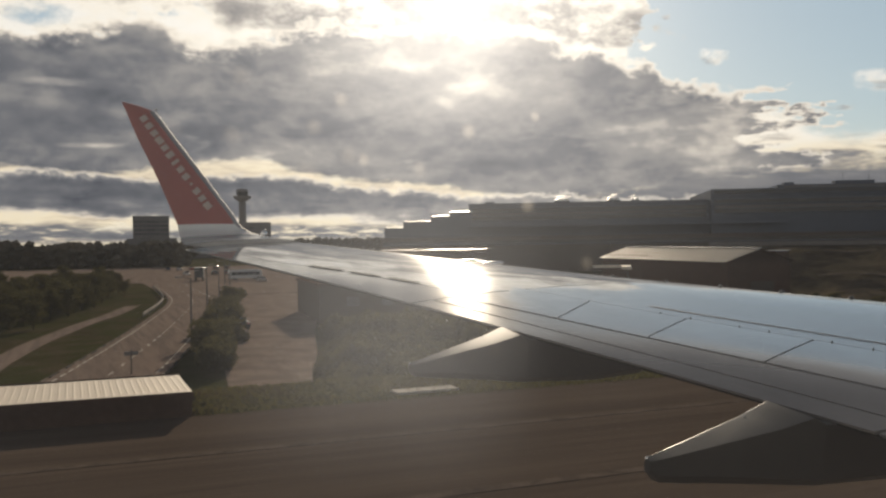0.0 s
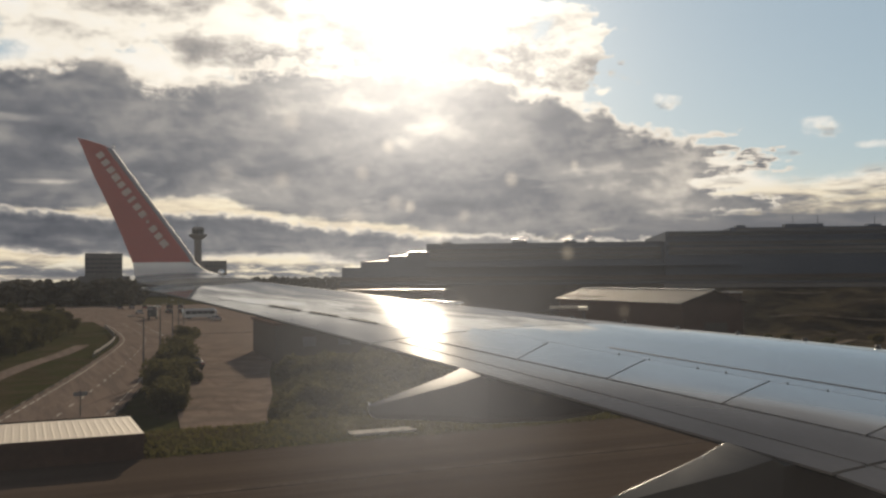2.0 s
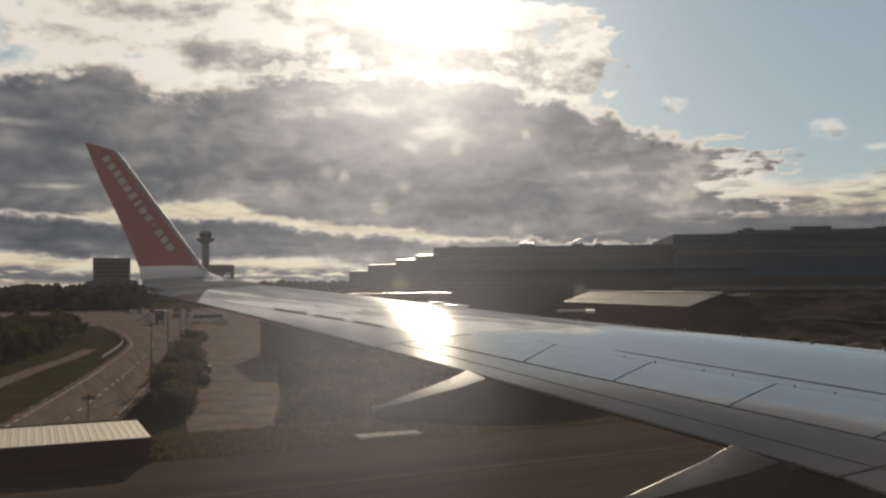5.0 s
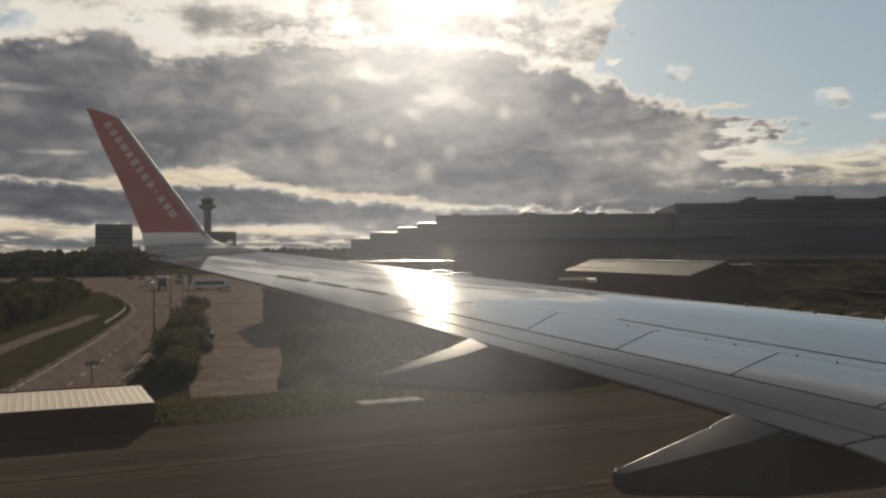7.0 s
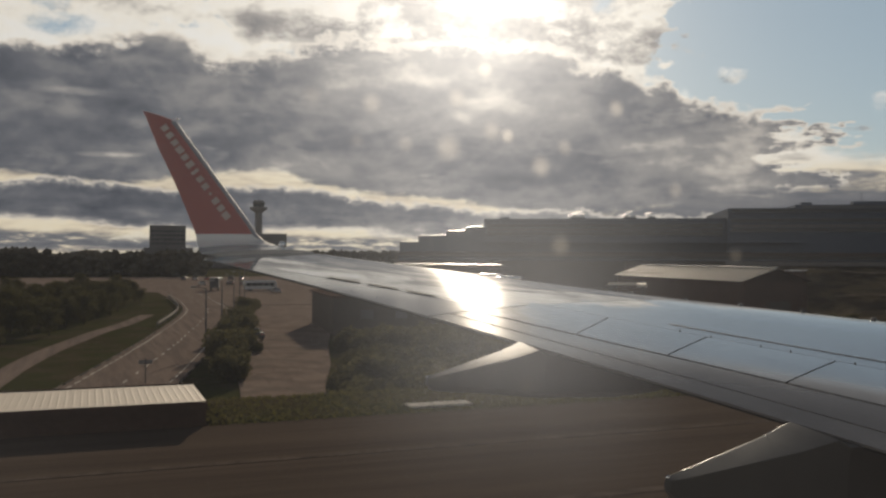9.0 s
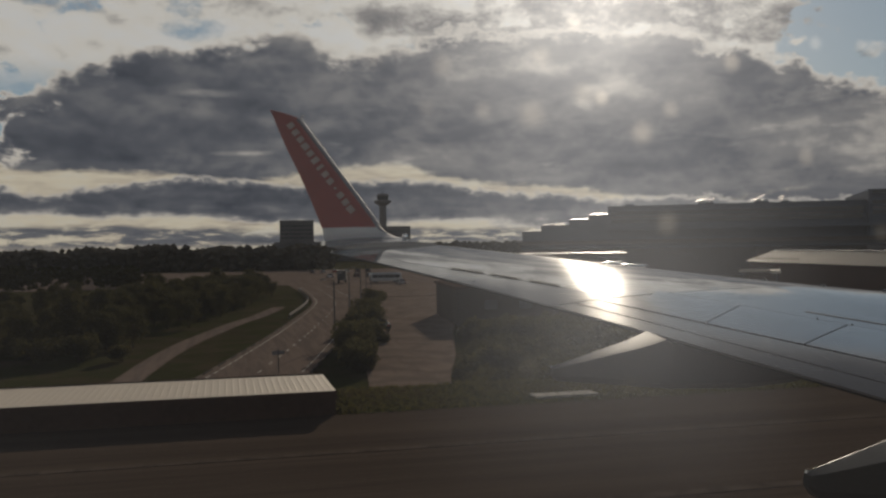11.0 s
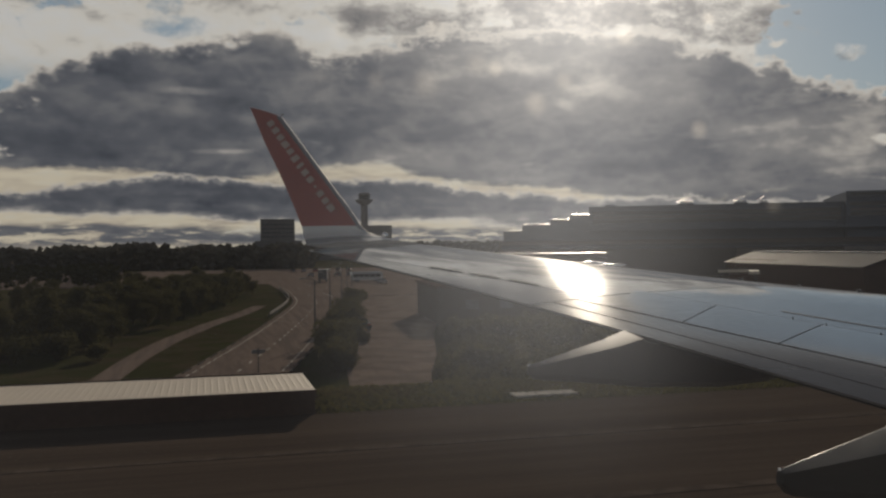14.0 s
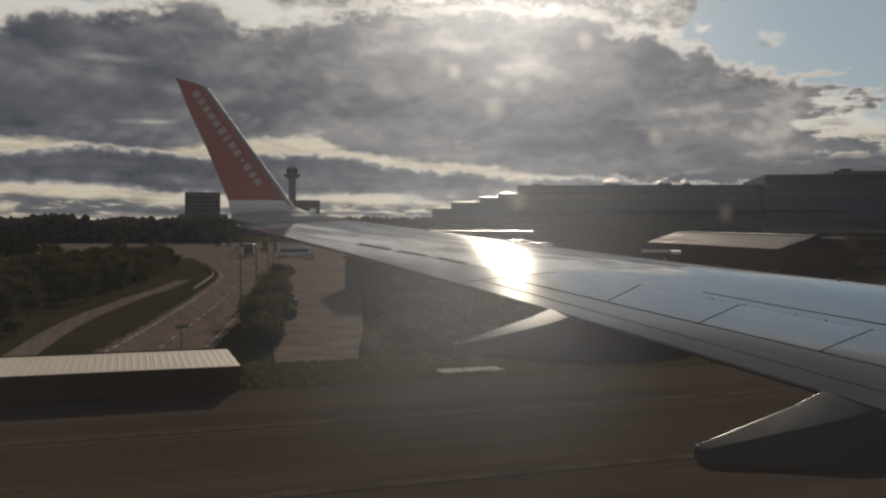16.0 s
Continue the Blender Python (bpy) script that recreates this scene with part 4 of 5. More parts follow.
k.put(mixed.inputs[0], k.m("MULTIPLY", k.step(far_c.outputs["Value"], 1.0, 0.1), k.m("MULTIPLY_ADD", rnd, 0.020, 0.010)))
k.t.links.new(clear_b.outputs[0], mixed.inputs[1]), k.t.links.new(forward.outputs[0], mixed.inputs[2])
o_out = k.node("ShaderNodeOutputMaterial")
k.t.links.new(mixed.outputs[0], o_out.inputs["Surface"])
bm = bmesh.new()
bmesh.ops.create_circle(bm, cap_ends=True, segments=24, radius=1.0)
bmesh.ops.rotate(bm, verts=bm.verts, matrix=Matrix.Rotation(radians(90), 3, "X"))
drop = part("dried_drop", bm, spot_mat, fus, "faint round dried water drop on the pane")
for i, (a, e_, r) in enumerate(((16.0, 7.34, 4.2), (27.9, 9.94, 3.0), (15.5, -7.8, 3.4), (36.0, 0.04, 3.0), (13.0, 7.6, 2.6), (24.3, 7.4, 2.8), (9.6, 7.7, 2.4), (29.6, -6.2, 2.2), (24.0, 0.7, 3.6), (32.6, 10.7, 2.2), (20.2, 8.2, 2.4), (11.3, 14.4, 3.6), (18.6, 12.6, 2.6), (6.5, 10.6, 3.0), (10.6, 10.2, 3.2), (16.6, 10.7, 3.0), (19.1, 8.5, 3.2), (22.6, 6.1, 3.6), (21.6, -8.7, 3.0), (32.0, 4.4, 3.0))):
    o = drop if i == 0 else new("dried_drop", drop.data)
    o.parent = fus
    o.location = (0.238 * math.tan(radians(a)), 0.238, 3.9 + 0.238 / math.cos(radians(a)) * math.tan(radians(e_)))
    o.scale = (r * 0.00125, 1, r * 0.00125)
    o.visible_shadow = False


# ---------------------------------------------------------------- plants
def leaf_cloud(rng, blobs, count, size, droop=0.0):
    """Many small leaf clumps, three crossing blades each, scattered through a few uneven lobes."""
    bm = bmesh.new()
    for i in range(count):
        c, r = blobs[i % len(blobs)]
        d = Vector((rng.gauss(0, 1), rng.gauss(0, 1), rng.gauss(0, 1))).normalized() * (rng.random() ** 0.45)
        p = Vector(c) + Vector((d.x * r[0], d.y * r[1], d.z * r[2]))
        s = size * (0.6 + 0.8 * rng.random())
        q = Euler((rng.uniform(-1, 1), rng.uniform(-1, 1), rng.uniform(0, 6.28))).to_matrix()
        a, b = q @ Vector((s, 0, 0)), q @ Vector((0, s * 0.55, 0))
        n = q @ Vector((0, 0, s * 0.35))
        vs = [bm.verts.new(v) for v in (p - a, p - b * 0.8 + n * 0.4, p + a, p + b + n * 0.4)]
        bm.faces.new((vs[0], vs[1], vs[2])), bm.faces.new((vs[0], vs[2], vs[3]))
    return bm


def make_tree(seed, h, wide):
    rng = random.Random(seed)
    e = thing("tree", "dark leafy tree standing in a thicket by the road", "tree", group="roadside trees")
    bm = bmesh.new()
    tips = []
    top_p = Vector((rng.uniform(-0.3, 0.3), rng.uniform(-0.3, 0.3), h * 0.82))
    tube(bm, (0, 0, -0.2), top_p * 0.45, 0.16 * h / 7, 0.11 * h / 7, 7)
    tube(bm, top_p * 0.45, top_p, 0.11 * h / 7, 0.03, 6)
    for i in range(8):
        z = h * (0.25 + 0.07 * i)
        a = i * 2.4 + rng.random()
        l = wide * (0.9 - 0.05 * i) * rng.uniform(0.7, 1.1)
        base = top_p * (z / (h * 0.82)) if z < h * 0.82 else top_p
        tip = Vector((base.x + l * math.cos(a), base.y + l * math.sin(a), z + 0.25 * l + 0.5))
        tube(bm, base, tip, 0.055 * h / 7, 0.015, 5)
        tips.append(tip)
    part("trunk", bm, M_BARK, e)
    blobs = [(tuple(t), (wide * rng.uniform(0.4, 0.6), wide * rng.uniform(0.4, 0.6), h * rng.uniform(0.11, 0.17))) for t in tips]
    blobs += [(tuple(top_p), (wide * 0.5, wide * 0.5, h * 0.17)), ((0, 0, h * 0.45), (wide * 0.8, wide * 0.8, h * 0.26)), ((0.2, 0, h * 0.25), (wide * 0.8, wide * 0.8, h * 0.2))]
    part("crown", leaf_cloud(rng, blobs, 2600, 0.20 * h / 7), M_LEAF, e)
    return e


def make_shrub(seed, h, wide):
    rng = random.Random(seed)
    e = thing("shrub", "low dark shrub on rough ground", "shrub", group="roadside shrubs")
    bm = bmesh.new()
    for i in range(6):
        a = i * 1.1
        tube(bm, (0.1 * math.cos(a), 0.1 * math.sin(a), -0.1), (wide * 0.5 * math.cos(a), wide * 0.5 * math.sin(a), h * 0.7), 0.03, 0.008, 5)
    part("stem", bm, M_BARK, e)
    blobs = [((wide * rng.uniform(-0.5, 0.5), wide * rng.uniform(-0.5, 0.5), h * rng.uniform(0.3, 0.7)), (wide * 0.5, wide * 0.5, h * 0.33)) for _ in range(6)]
    part("crown", leaf_cloud(rng, blobs, 900, 0.16), M_LEAF, e)
    return e


rng = random.Random(5)
kinds = [make_tree(11, 7.6, 2.6), make_tree(12, 6.4, 2.4), make_tree(13, 8.2, 2.3), make_tree(14, 5.4, 2.2)]
spots = []
while len(spots) < 96:
    y = rng.uniform(93, 205)
    x = (-8.5 + (y - 92) * 0.20 if y < 122 else -2.5 + (y - 122) * 0.20) - 1.0 - abs(rng.gauss(0, 14))
    if all((x - a) ** 2 + (y - b) ** 2 > 5 for a, b in spots):
        spots.append((x, y))
for i, (x, y) in enumerate(spots):
    m = pose(x, y, LOW, 0, 0, rng.uniform(0, 360)) @ Matrix.Diagonal((*(rng.uniform(0.68, 0.98),) * 3, 1))
    if i < 4:
        kinds[i].matrix_basis = m
    else:
        copy_thing(kinds[i % 4], m)
bushes = [make_shrub(21, 2.0, 1.6), make_shrub(22, 1.5, 1.4), make_shrub(23, 2.6, 1.8)]
spots = []
for i in range(46):
    t = i / 45
    x, y = 10.1 + 18 * t ** 1.3, 60 + 112 * t
    spots.append((x + rng.uniform(-1.2, 0.8), y + rng.uniform(-2, 2), rng.uniform(0.9, 1.35)))
for i in range(150):
    y = rng.uniform(44, 96)
    spots.append((y * 0.262 + 1.0 + rng.uniform(0, 1) ** 1.3 * 24, y, rng.uniform(0.7, 1.35)))
for i in range(34):
    spots.append((rng.uniform(86, 132), rng.uniform(58, 116), rng.uniform(0.25, 0.75)))
for i in range(26):
    spots.append((rng.uniform(-34, -9), rng.uniform(84, 100), rng.uniform(0.6, 1.1)))
spots = [q for q in spots if not (q[1] < 66 and 8 < q[0] < 14.5) and abs(q[0] - 2.6 - (q[1] - 73) * 0.207) > 5.3]
for i, (x, y, k_) in enumerate(spots):
    m = pose(x, y, land(x, y), 0, 0, rng.uniform(0, 360)) @ Matrix.Diagonal((k_, k_, k_, 1))
    if i < 3:
        bushes[i].matrix_basis = m
    else:
        copy_thing(bushes[i % 3], m)


def far_woods(name, a0, a1, d0, d1, count, height, label, mat=None):
    """A distant wood as one mass of uneven clumps along the skyline."""
    r = random.Random(len(name) + count)
    bm = bmesh.new()
    for i in range(count):
        a, d = radians(r.uniform(a0, a1)), r.uniform(d0, d1)
        x, y, h = d * math.sin(a), d * math.cos(a), height * (0.70 + 0.35 * noise.noise(Vector((a * 22, d * 0.004, 1))) + 0.12 * r.random())
        foot_z = land(x, y)
        for j in range(9):
            s = h * r.uniform(0.14, 0.24)
            c = Vector((x + r.gauss(0, h * 0.22), y + r.gauss(0, h * 0.2), foot_z + h * (j + 0.6) / 9.4))
            ring = [bm.verts.new(c + Vector((s * r.uniform(0.7, 1.3) * math.cos(q), s * r.uniform(0.7, 1.3) * math.sin(q), s * r.uniform(-0.3, 0.3)))) for q in (0, 1.26, 2.51, 3.77, 5.03)]
            t_, b_ = bm.verts.new(c + Vector((0, 0, s * 0.8))), bm.verts.new(c - Vector((0, 0, s * 1.3)))
            for q in range(5):
                bm.faces.new((ring[q], ring[(q + 1) % 5], t_)), bm.faces.new((ring[(q + 1) % 5], ring[q], b_))
    return solid(name, bm, mat or M_LEAF, label, "woods", kind="stuff")


far_woods("far_woods", -24, 6.5, 430, 760, 900, 13.5, "dark far woods along the skyline, paled by painted haze", M_HAZELEAF)
far_woods("far_woods", 6.0, 30, 800, 1100, 420, 15.0, "low dark woods on the horizon behind the apron, paled by painted haze", M_HAZELEAF)
far_woods("near_woods", -24, -5.0, 260, 420, 240, 6.0, "dark scrub and low trees behind the road")

# grass tufts along the taxiway's edge and over the bank
r = random.Random(9)
bm = bmesh.new()
for i in range(15000):
    x, y = r.uniform(2.6, 44) if r.random() < 0.8 else r.uniform(-50, -22), 21.2 + 4.3 * r.random() ** 1.2
    z, h, a = land(x, y), r.uniform(0.03, 0.10), r.uniform(0, 6.28)
    dx, dy, lx, ly = 0.022 * math.cos(a), 0.022 * math.sin(a), r.gauss(0, 0.04), r.gauss(0, 0.04)
    for sgn in (1, -1):
        bm.faces.new([bm.verts.new(p) for p in ((x - dx, y - dy, z - 0.02), (x + dx, y + dy, z - 0.02), (x + lx + sgn * dx * 1.6, y + ly + sgn * dy, z + h))])
solid("grass_tufts", bm, M_BLADE, "dry yellow-green grass tufts beside the taxiway", "grass", kind="stuff")


# ---------------------------------------------------------------- buildings
def polar(a, d, z=LOW):
    return (d * math.sin(radians(a)), d * math.cos(radians(a)), z)


def panes(parent, x0, x1, y, zs, step, wide, high):
    """A row of window panes, each its own piece, standing a little proud of the wall."""
    me = None
    for z in zs:
        n = int((x1 - x0) / step)
        for i in range(n):
            x = x0 + (i + 0.5) * (x1 - x0) / n
            if me is None:
                o = part("window", boxed(-wide / 2, wide / 2, -0.06, 0.05, 0, high), M_FARGLASS, parent)
                me = o.data
            else:
                o = new("window", me)
                o.parent = parent
            o.location = (x, y, z)


# the terminal: stepped dark blocks, turned square to the line of sight
term = thing("airport_terminal", "long dark grey airport terminal in stepped blocks", "terminal", polar(31, 300), -31)
G = -LOW
blocks = [(-66, -59.5, 0, 40, 8.4 + G), (-59.5, -50, 0, 40, 10.4 + G), (-50, -43.5, 0, 40, 12.0 + G), (-43.5, -37, 0, 40, 13.4 + G), (-37, 40, -2, 44, 16.0 + G), (40, 150, -6, 50, 18.9 + G), (62, 150, 4, 40, 20.4 + G)]
for x0, x1, y0, y1, z1 in blocks:
    part("block", boxed(x0, x1, y0, y1, 0, z1), M_WALL_A, term)
    part("roof_edge", boxed(x0 - 0.1, x1 + 0.1, y0 - 0.2, y0 - 0.004, z1 - 0.25, z1 + 0.10), M_WALL_A, term)
for x0, x1, y0, y1, z1 in blocks[:4]:
    bm = boxed(x0 + 0.5, x1 - 0.3, 0, 0.7, -0.03, 0.03)
    bmesh.ops.rotate(bm, verts=bm.verts, matrix=Matrix.Rotation(radians(7.5), 3, "X"))
    bmesh.ops.translate(bm, verts=bm.verts, vec=(0, y0, z1 + 0.30))
    part("roof_sheet", bm, M_ROOF, term)
part("canopy", boxed(-37, 62, -9, -2.004, 8.2 + G, 8.9 + G), M_WALL_A, term)
part("base_block", boxed(-64, 150, -16, -6.3, 0, 5.2 + G), M_WALL_B, term)
part("base_block", boxed(8, 150, -26, -16.1, 0, 2.4 + G), M_WALL_B, term)
for x0, x1, y, z in ((-36, 39, -2.0, 10.6), (-36, 39, -2.0, 13.2), (41, 149, -6.0, 11.6), (41, 149, -6.0, 14.6), (41, 149, -6.0, 17.6), (-63, 149, -16.0, 2.9)):
    part("window_band", boxed(x0, x1, y - 0.08, y - 0.004, z + G, z + G + 1.1), M_GLASSDARK, term)
    part("ledge", boxed(x0, x1, y - 0.3, y - 0.004, z + G - 0.3, z + G - 0.004), M_WALL_A, term)
for x, wd, hh in ((-31, 3.0, 1.6), (-6.5, 5.0, 1.5), (10.5, 4.2, 1.5), (17.5, 2.6, 1.3), (66, 3, 1.6), (86, 12, 2.0), (108, 4, 1.4)):
    base = (16.0 if x < 40 else 20.4) + G
    u = part("roof_unit", boxed(x - wd / 2, x + wd / 2, 6, 10, base, base + hh * 0.6), M_WALL_A, term)
    if x > -20 and x < 40:
        for sx in (-0.22, 0.24):
            bm = bmesh.new()
            bmesh.ops.create_uvsphere(bm, u_segments=14, v_segments=8, radius=1.0)
            bmesh.ops.scale(bm, verts=bm.verts, vec=(wd * 0.24, 1.1, 0.55))
            bmesh.ops.translate(bm, verts=bm.verts, vec=(x + sx * wd, 7.4, base + hh * 0.6 + 0.1))
            smooth(part("roof_cowl", bm, M_COWL, u, "sunlit bare metal cowl"), 60)
# plates added and tilted to mirror the sun as the roof units' glints
for x, wd in ((-7.6, 4.0), (-4.6, 1.4), (9.5, 4.2), (16.4, 2.2)):
    bm = boxed(-wd / 2, wd / 2, 0, 0.9, -0.03, 0.03)
    bmesh.ops.rotate(bm, verts=bm.verts, matrix=Matrix.Rotation(radians(7.5), 3, "X") @ Matrix.Rotation(-0.34 - 0.008 * x, 3, "Y"))
    bmesh.ops.translate(bm, verts=bm.verts, vec=(x, 5.0, 17.9 + G - 0.3 * (wd < 2)))
    part("cowl_sheet", bm, M_ROOF, term, "bare metal plate tilted to give a cowl's sun glint")
for x in (84, 92, 110, 118):
    bm = bmesh.new()
    tube(bm, (x, 12, 20.4 + G), (x, 12, 25.0 + G), 0.12, 0.05, 6)
    part("mast", bm, M_DARKMETAL, term)

for x0, x1, y, z in ((41, 149, -6.0, 13.0), (64, 149, 4.0, 19.2), (-36, 39, -2.0, 12.0)):
    part("pale_band", boxed(x0, x1, y - 0.12, y - 0.084 if y > 0 else y - 0.09, z + G, z + G + 0.9), M_WALL_C, term, "paler cladding band")
bank = thing("embankment", "rough brown earth embankment carrying a pale access road", "embankment", polar(46.0, 205), -46)
rings = []
for i in range(29):
    x = -26 + 3.2 * i
    front = [(x, -52 + 48 * t, 8.1 * ease(0, 1.15, t) / ease(0, 1.15, 1) + (0.0 if t in (0, 1) else 0.9 * noise.noise(Vector((x * 0.10, t * 5.0, 3.1))) + 0.35 * noise.noise(Vector((x * 0.4, t * 14.0, 7.7))))) for t in (0, 0.1, 0.2, 0.3, 0.4, 0.5, 0.6, 0.7, 0.8, 0.9, 1)]
    rings.append(front + [(x, 4, 8.1), (x, 12, 0)])
smooth(part("earth_bank", loft(rings), M_SOIL, bank), 60)
part("road_deck", boxed(-26, 63.6, -3.6, 3.6, 8.104, 8.3), M_ROAD, bank)
part("kerb_wall", boxed(-26, 63.6, -4.2, -3.604, 8.0, 8.9), M_WALL_C, bank)
for x0, x1, y, z in ((-14, 6, -14, 7.2), (10, 34, -22, 5.6), (-4, 18, -33, 3.2)):
    bm = bmesh.new()
    n = 12
    lo, hi = [], []
    for k_ in range(n + 1):
        x = x0 + (x1 - x0) * k_ / n
        yy = y + 1.6 * math.sin(k_ * 0.5)
        t = (yy + 52) / 48
        zz = 8.1 * ease(0, 1.15, t) / ease(0, 1.15, 1) + 0.75
        lo.append(bm.verts.new((x, yy - 0.8, zz - 0.1))), hi.append(bm.verts.new((x, yy + 0.8, zz + 0.1)))
    fs = [bm.faces.new((lo[k_], lo[k_ + 1], hi[k_ + 1], hi[k_])) for k_ in range(n)]
    bmesh.ops.solidify(bm, geom=fs, thickness=0.8)
    part("dirt_track", bm, M_TRACK, bank, "pale worn dirt track")

# two slab blocks and the control tower far behind the winglet
slab = thing("office_block", "plain dark office slab on a wide low base", "building", polar(4.47, 700), -4.47)
part("slab", boxed(-12.8, 12.8, 0, 18, 0, 25.5 + G), M_WALL_C, slab)
part("podium", boxed(-17, 18, -4, 22, 0, 9.0 + G), M_WALL_C, slab)
panes(slab, -12, 12, 0.0, [11.5 + G, 14.5 + G, 17.5 + G, 20.5 + G], 3.0, 2.4, 1.4)
slab2 = thing("office_block", "plain dark office slab beside the control tower", "building", polar(9.3, 720), -9.3)
part("slab", boxed(-26, 28.5, 0, 18, 0, 20.6 + G), M_WALL_C, slab2)
part("podium", boxed(-30, 34, -4, 22, 0, 8.0 + G), M_WALL_C, slab2)
panes(slab2, -25, 28, 0.0, [9.5 + G, 12.5 + G, 15.5 + G], 3.3, 2.5, 1.4)

tower = thing("control_tower", "slender concrete control tower with a flared glazed cab", "tower", polar(9.85, 760))


def drum(rings_, n=24):
    return loft([[(r_ * math.cos(2 * math.pi * i / n), r_ * math.sin(2 * math.pi * i / n), z) for i in range(n)] for z, r_ in rings_])


smooth(part("shaft", drum([(0, 4.0), (40, 2.8), (42.0 + G * 0, 2.8)]), M_WALL_C, tower), 40)
smooth(part("flare", drum([(40, 2.8), (44.5, 3.0), (47.2, 6.6), (48.2, 7.2), (49.0, 7.2)]), M_WALL_C, tower), 40)
part("cab_glass", drum([(49.004, 4.4), (52.6, 5.0)]), M_GLASSDARK, tower)
part("cab_roof", drum([(52.604, 5.3), (53.3, 5.2), (53.6, 4.2), (54.6, 4.0)]), M_WALL_C, tower)
bm = bmesh.new()
tube(bm, (0, 0, 54.6), (0, 0, 59), 0.25, 0.06, 6)
part("mast", bm, M_DARKMETAL, tower)

# hangar with a pale metal pitched roof, running away from the taxiway
hall = thing("hangar", "low brown hangar with a pale ribbed metal roof", "hangar", (74.2, 89.6, LOW), 81.1)
EAVE, RIDGE, HALF, LONG = 6.9, 8.4, 4.6, 39
part("walls", boxed(0.3, LONG - 0.3, -2 * HALF + 0.3, -0.3, 0, EAVE - 0.1), M_FACE, hall)
# gable ends: their shade is put in as the dark face colour
for x0 in (0.3, LONG - 0.55):
    bm = bmesh.new()
    lo = [bm.verts.new((x0, y, z)) for y, z in ((-0.3, EAVE - 0.1), (-HALF, RIDGE - 0.12), (-2 * HALF + 0.3, EAVE - 0.1))]
    f = bm.faces.new(lo)
    bmesh.ops.solidify(bm, geom=[f], thickness=0.25)
    part("gable", bm, M_FACE, hall, "dark gable end, its shade put into the colour")
slope = math.degrees(math.atan2(RIDGE - EAVE, HALF))
run = math.hypot(RIDGE - EAVE, HALF)
sheet_me = rear_me = cap_me = guard_me = None
for i in range(LONG):
    # rear slope gets dark sheets, so its shade is in the colour
    for side_, me in ((1, sheet_me), (-1, rear_me)):
        if me is None:
            bm = boxed(0.0, 0.985, -run, 0.25, 0.0, 0.05)
            for k_ in (0.15, 0.5, 0.85):
                box(bm, k_ - 0.03, k_ + 0.03, -run, 0.25, 0.052, 0.075)
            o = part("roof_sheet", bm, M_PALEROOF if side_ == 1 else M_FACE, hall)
            if side_ == 1:
                sheet_me = o.data
            else:
                rear_me = o.data
        else:
            o = new("roof_sheet", me)
            o.parent = hall
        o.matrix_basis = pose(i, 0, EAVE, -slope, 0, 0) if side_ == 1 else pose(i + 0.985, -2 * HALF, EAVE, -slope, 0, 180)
    if cap_me is None:
        cap = part("ridge_cap", boxed(0.08, 0.80, -0.22, 0.22, 0.0, 0.16, bevel=0.03), M_LENS, hall, "small bright metal ridge cap")
        cap_me = cap.data
    else:
        cap = new("ridge_cap", cap_me)
        cap.parent = hall
    cap.location = (i, -HALF, RIDGE + 0.06)
    if i > LONG - 17:
        if guard_me is None:
            o = part("snow_guard", boxed(0.2, 0.62, -0.06, 0.06, 0.0, 0.20), M_LENS, hall, "small bright snow guard")
            guard_me = o.data
        else:
            o = new("snow_guard", guard_me)
            o.parent = hall
        o.location = (i, -0.9, EAVE + 0.38)
unit = part("roof_unit", boxed(0.4, 2.0, -2 * HALF + 0.3, -2 * HALF + 2.2, EAVE + 0.1, EAVE + 1.25, bevel=0.04), M_FACE, hall, "dark ventilation unit with a bright lid")
part("lid", boxed(0.35, 2.05, -2 * HALF + 0.25, -2 * HALF + 2.25, EAVE + 1.254, EAVE + 1.32), M_COWL, unit)
door = part("gable_door", boxed(0.22, 0.296, -6.6, -3.4, 0, 4.4), M_WALL_B, hall, "dull sliding door")
shed = thing("canopy_roof", "small pale angled canopy on posts beside the hangar", "canopy", (62.0, 97.5, LOW), -33)
for x0, x1, y0, y1 in ((-1.7, 3.0, 3.0, 4.1), (1.9, 3.0, -3.4, 2.996)):
    part("roof", boxed(x0, x1, y0, y1, 6.35, 6.5), M_SHEET, shed)
    part("eave", boxed(x0 - 0.05, x1 + 0.05, y0 - 0.1, y0 - 0.004, 6.2, 6.54), M_SHEET, shed, "pale fascia")
for x, y in ((-1.5, 3.5), (2.7, 3.6), (2.5, -3.1)):
    part("post", boxed(x - 0.08, x + 0.08, y - 0.08, y + 0.08, 0, 6.35), M_DARKMETAL, shed)
longhall = thing("low_hall", "long low hall with a bright bare metal roof", "building", polar(22, 215), -22)
part("walls", boxed(-13, 11, -6, 8, 0, 7.3), M_WALL_B, longhall)
bm = boxed(-13.4, 11.4, -0.7, 0.7, -0.12, 0.0)
bmesh.ops.rotate(bm, verts=bm.verts, matrix=Matrix.Rotation(radians(1.2), 3, "X"))
bmesh.ops.translate(bm, verts=bm.verts, vec=(0, 1, 7.95))
part("roof", bm, M_ROOF, longhall)
depot = thing("depot_building", "plain dark brown depot beside the yard", "building", (50, 116, LOW), -6)
part("walls", boxed(-21, 13, -9, 12, 0, 4.6), M_WALL_B, depot)
part("roof", boxed(-21.3, 13.3, -9.3, 12.3, 4.604, 4.9), M_FACE, depot)
panes(depot, -19, 12, -9.0, [2.0], 4.0, 1.6, 1.1)


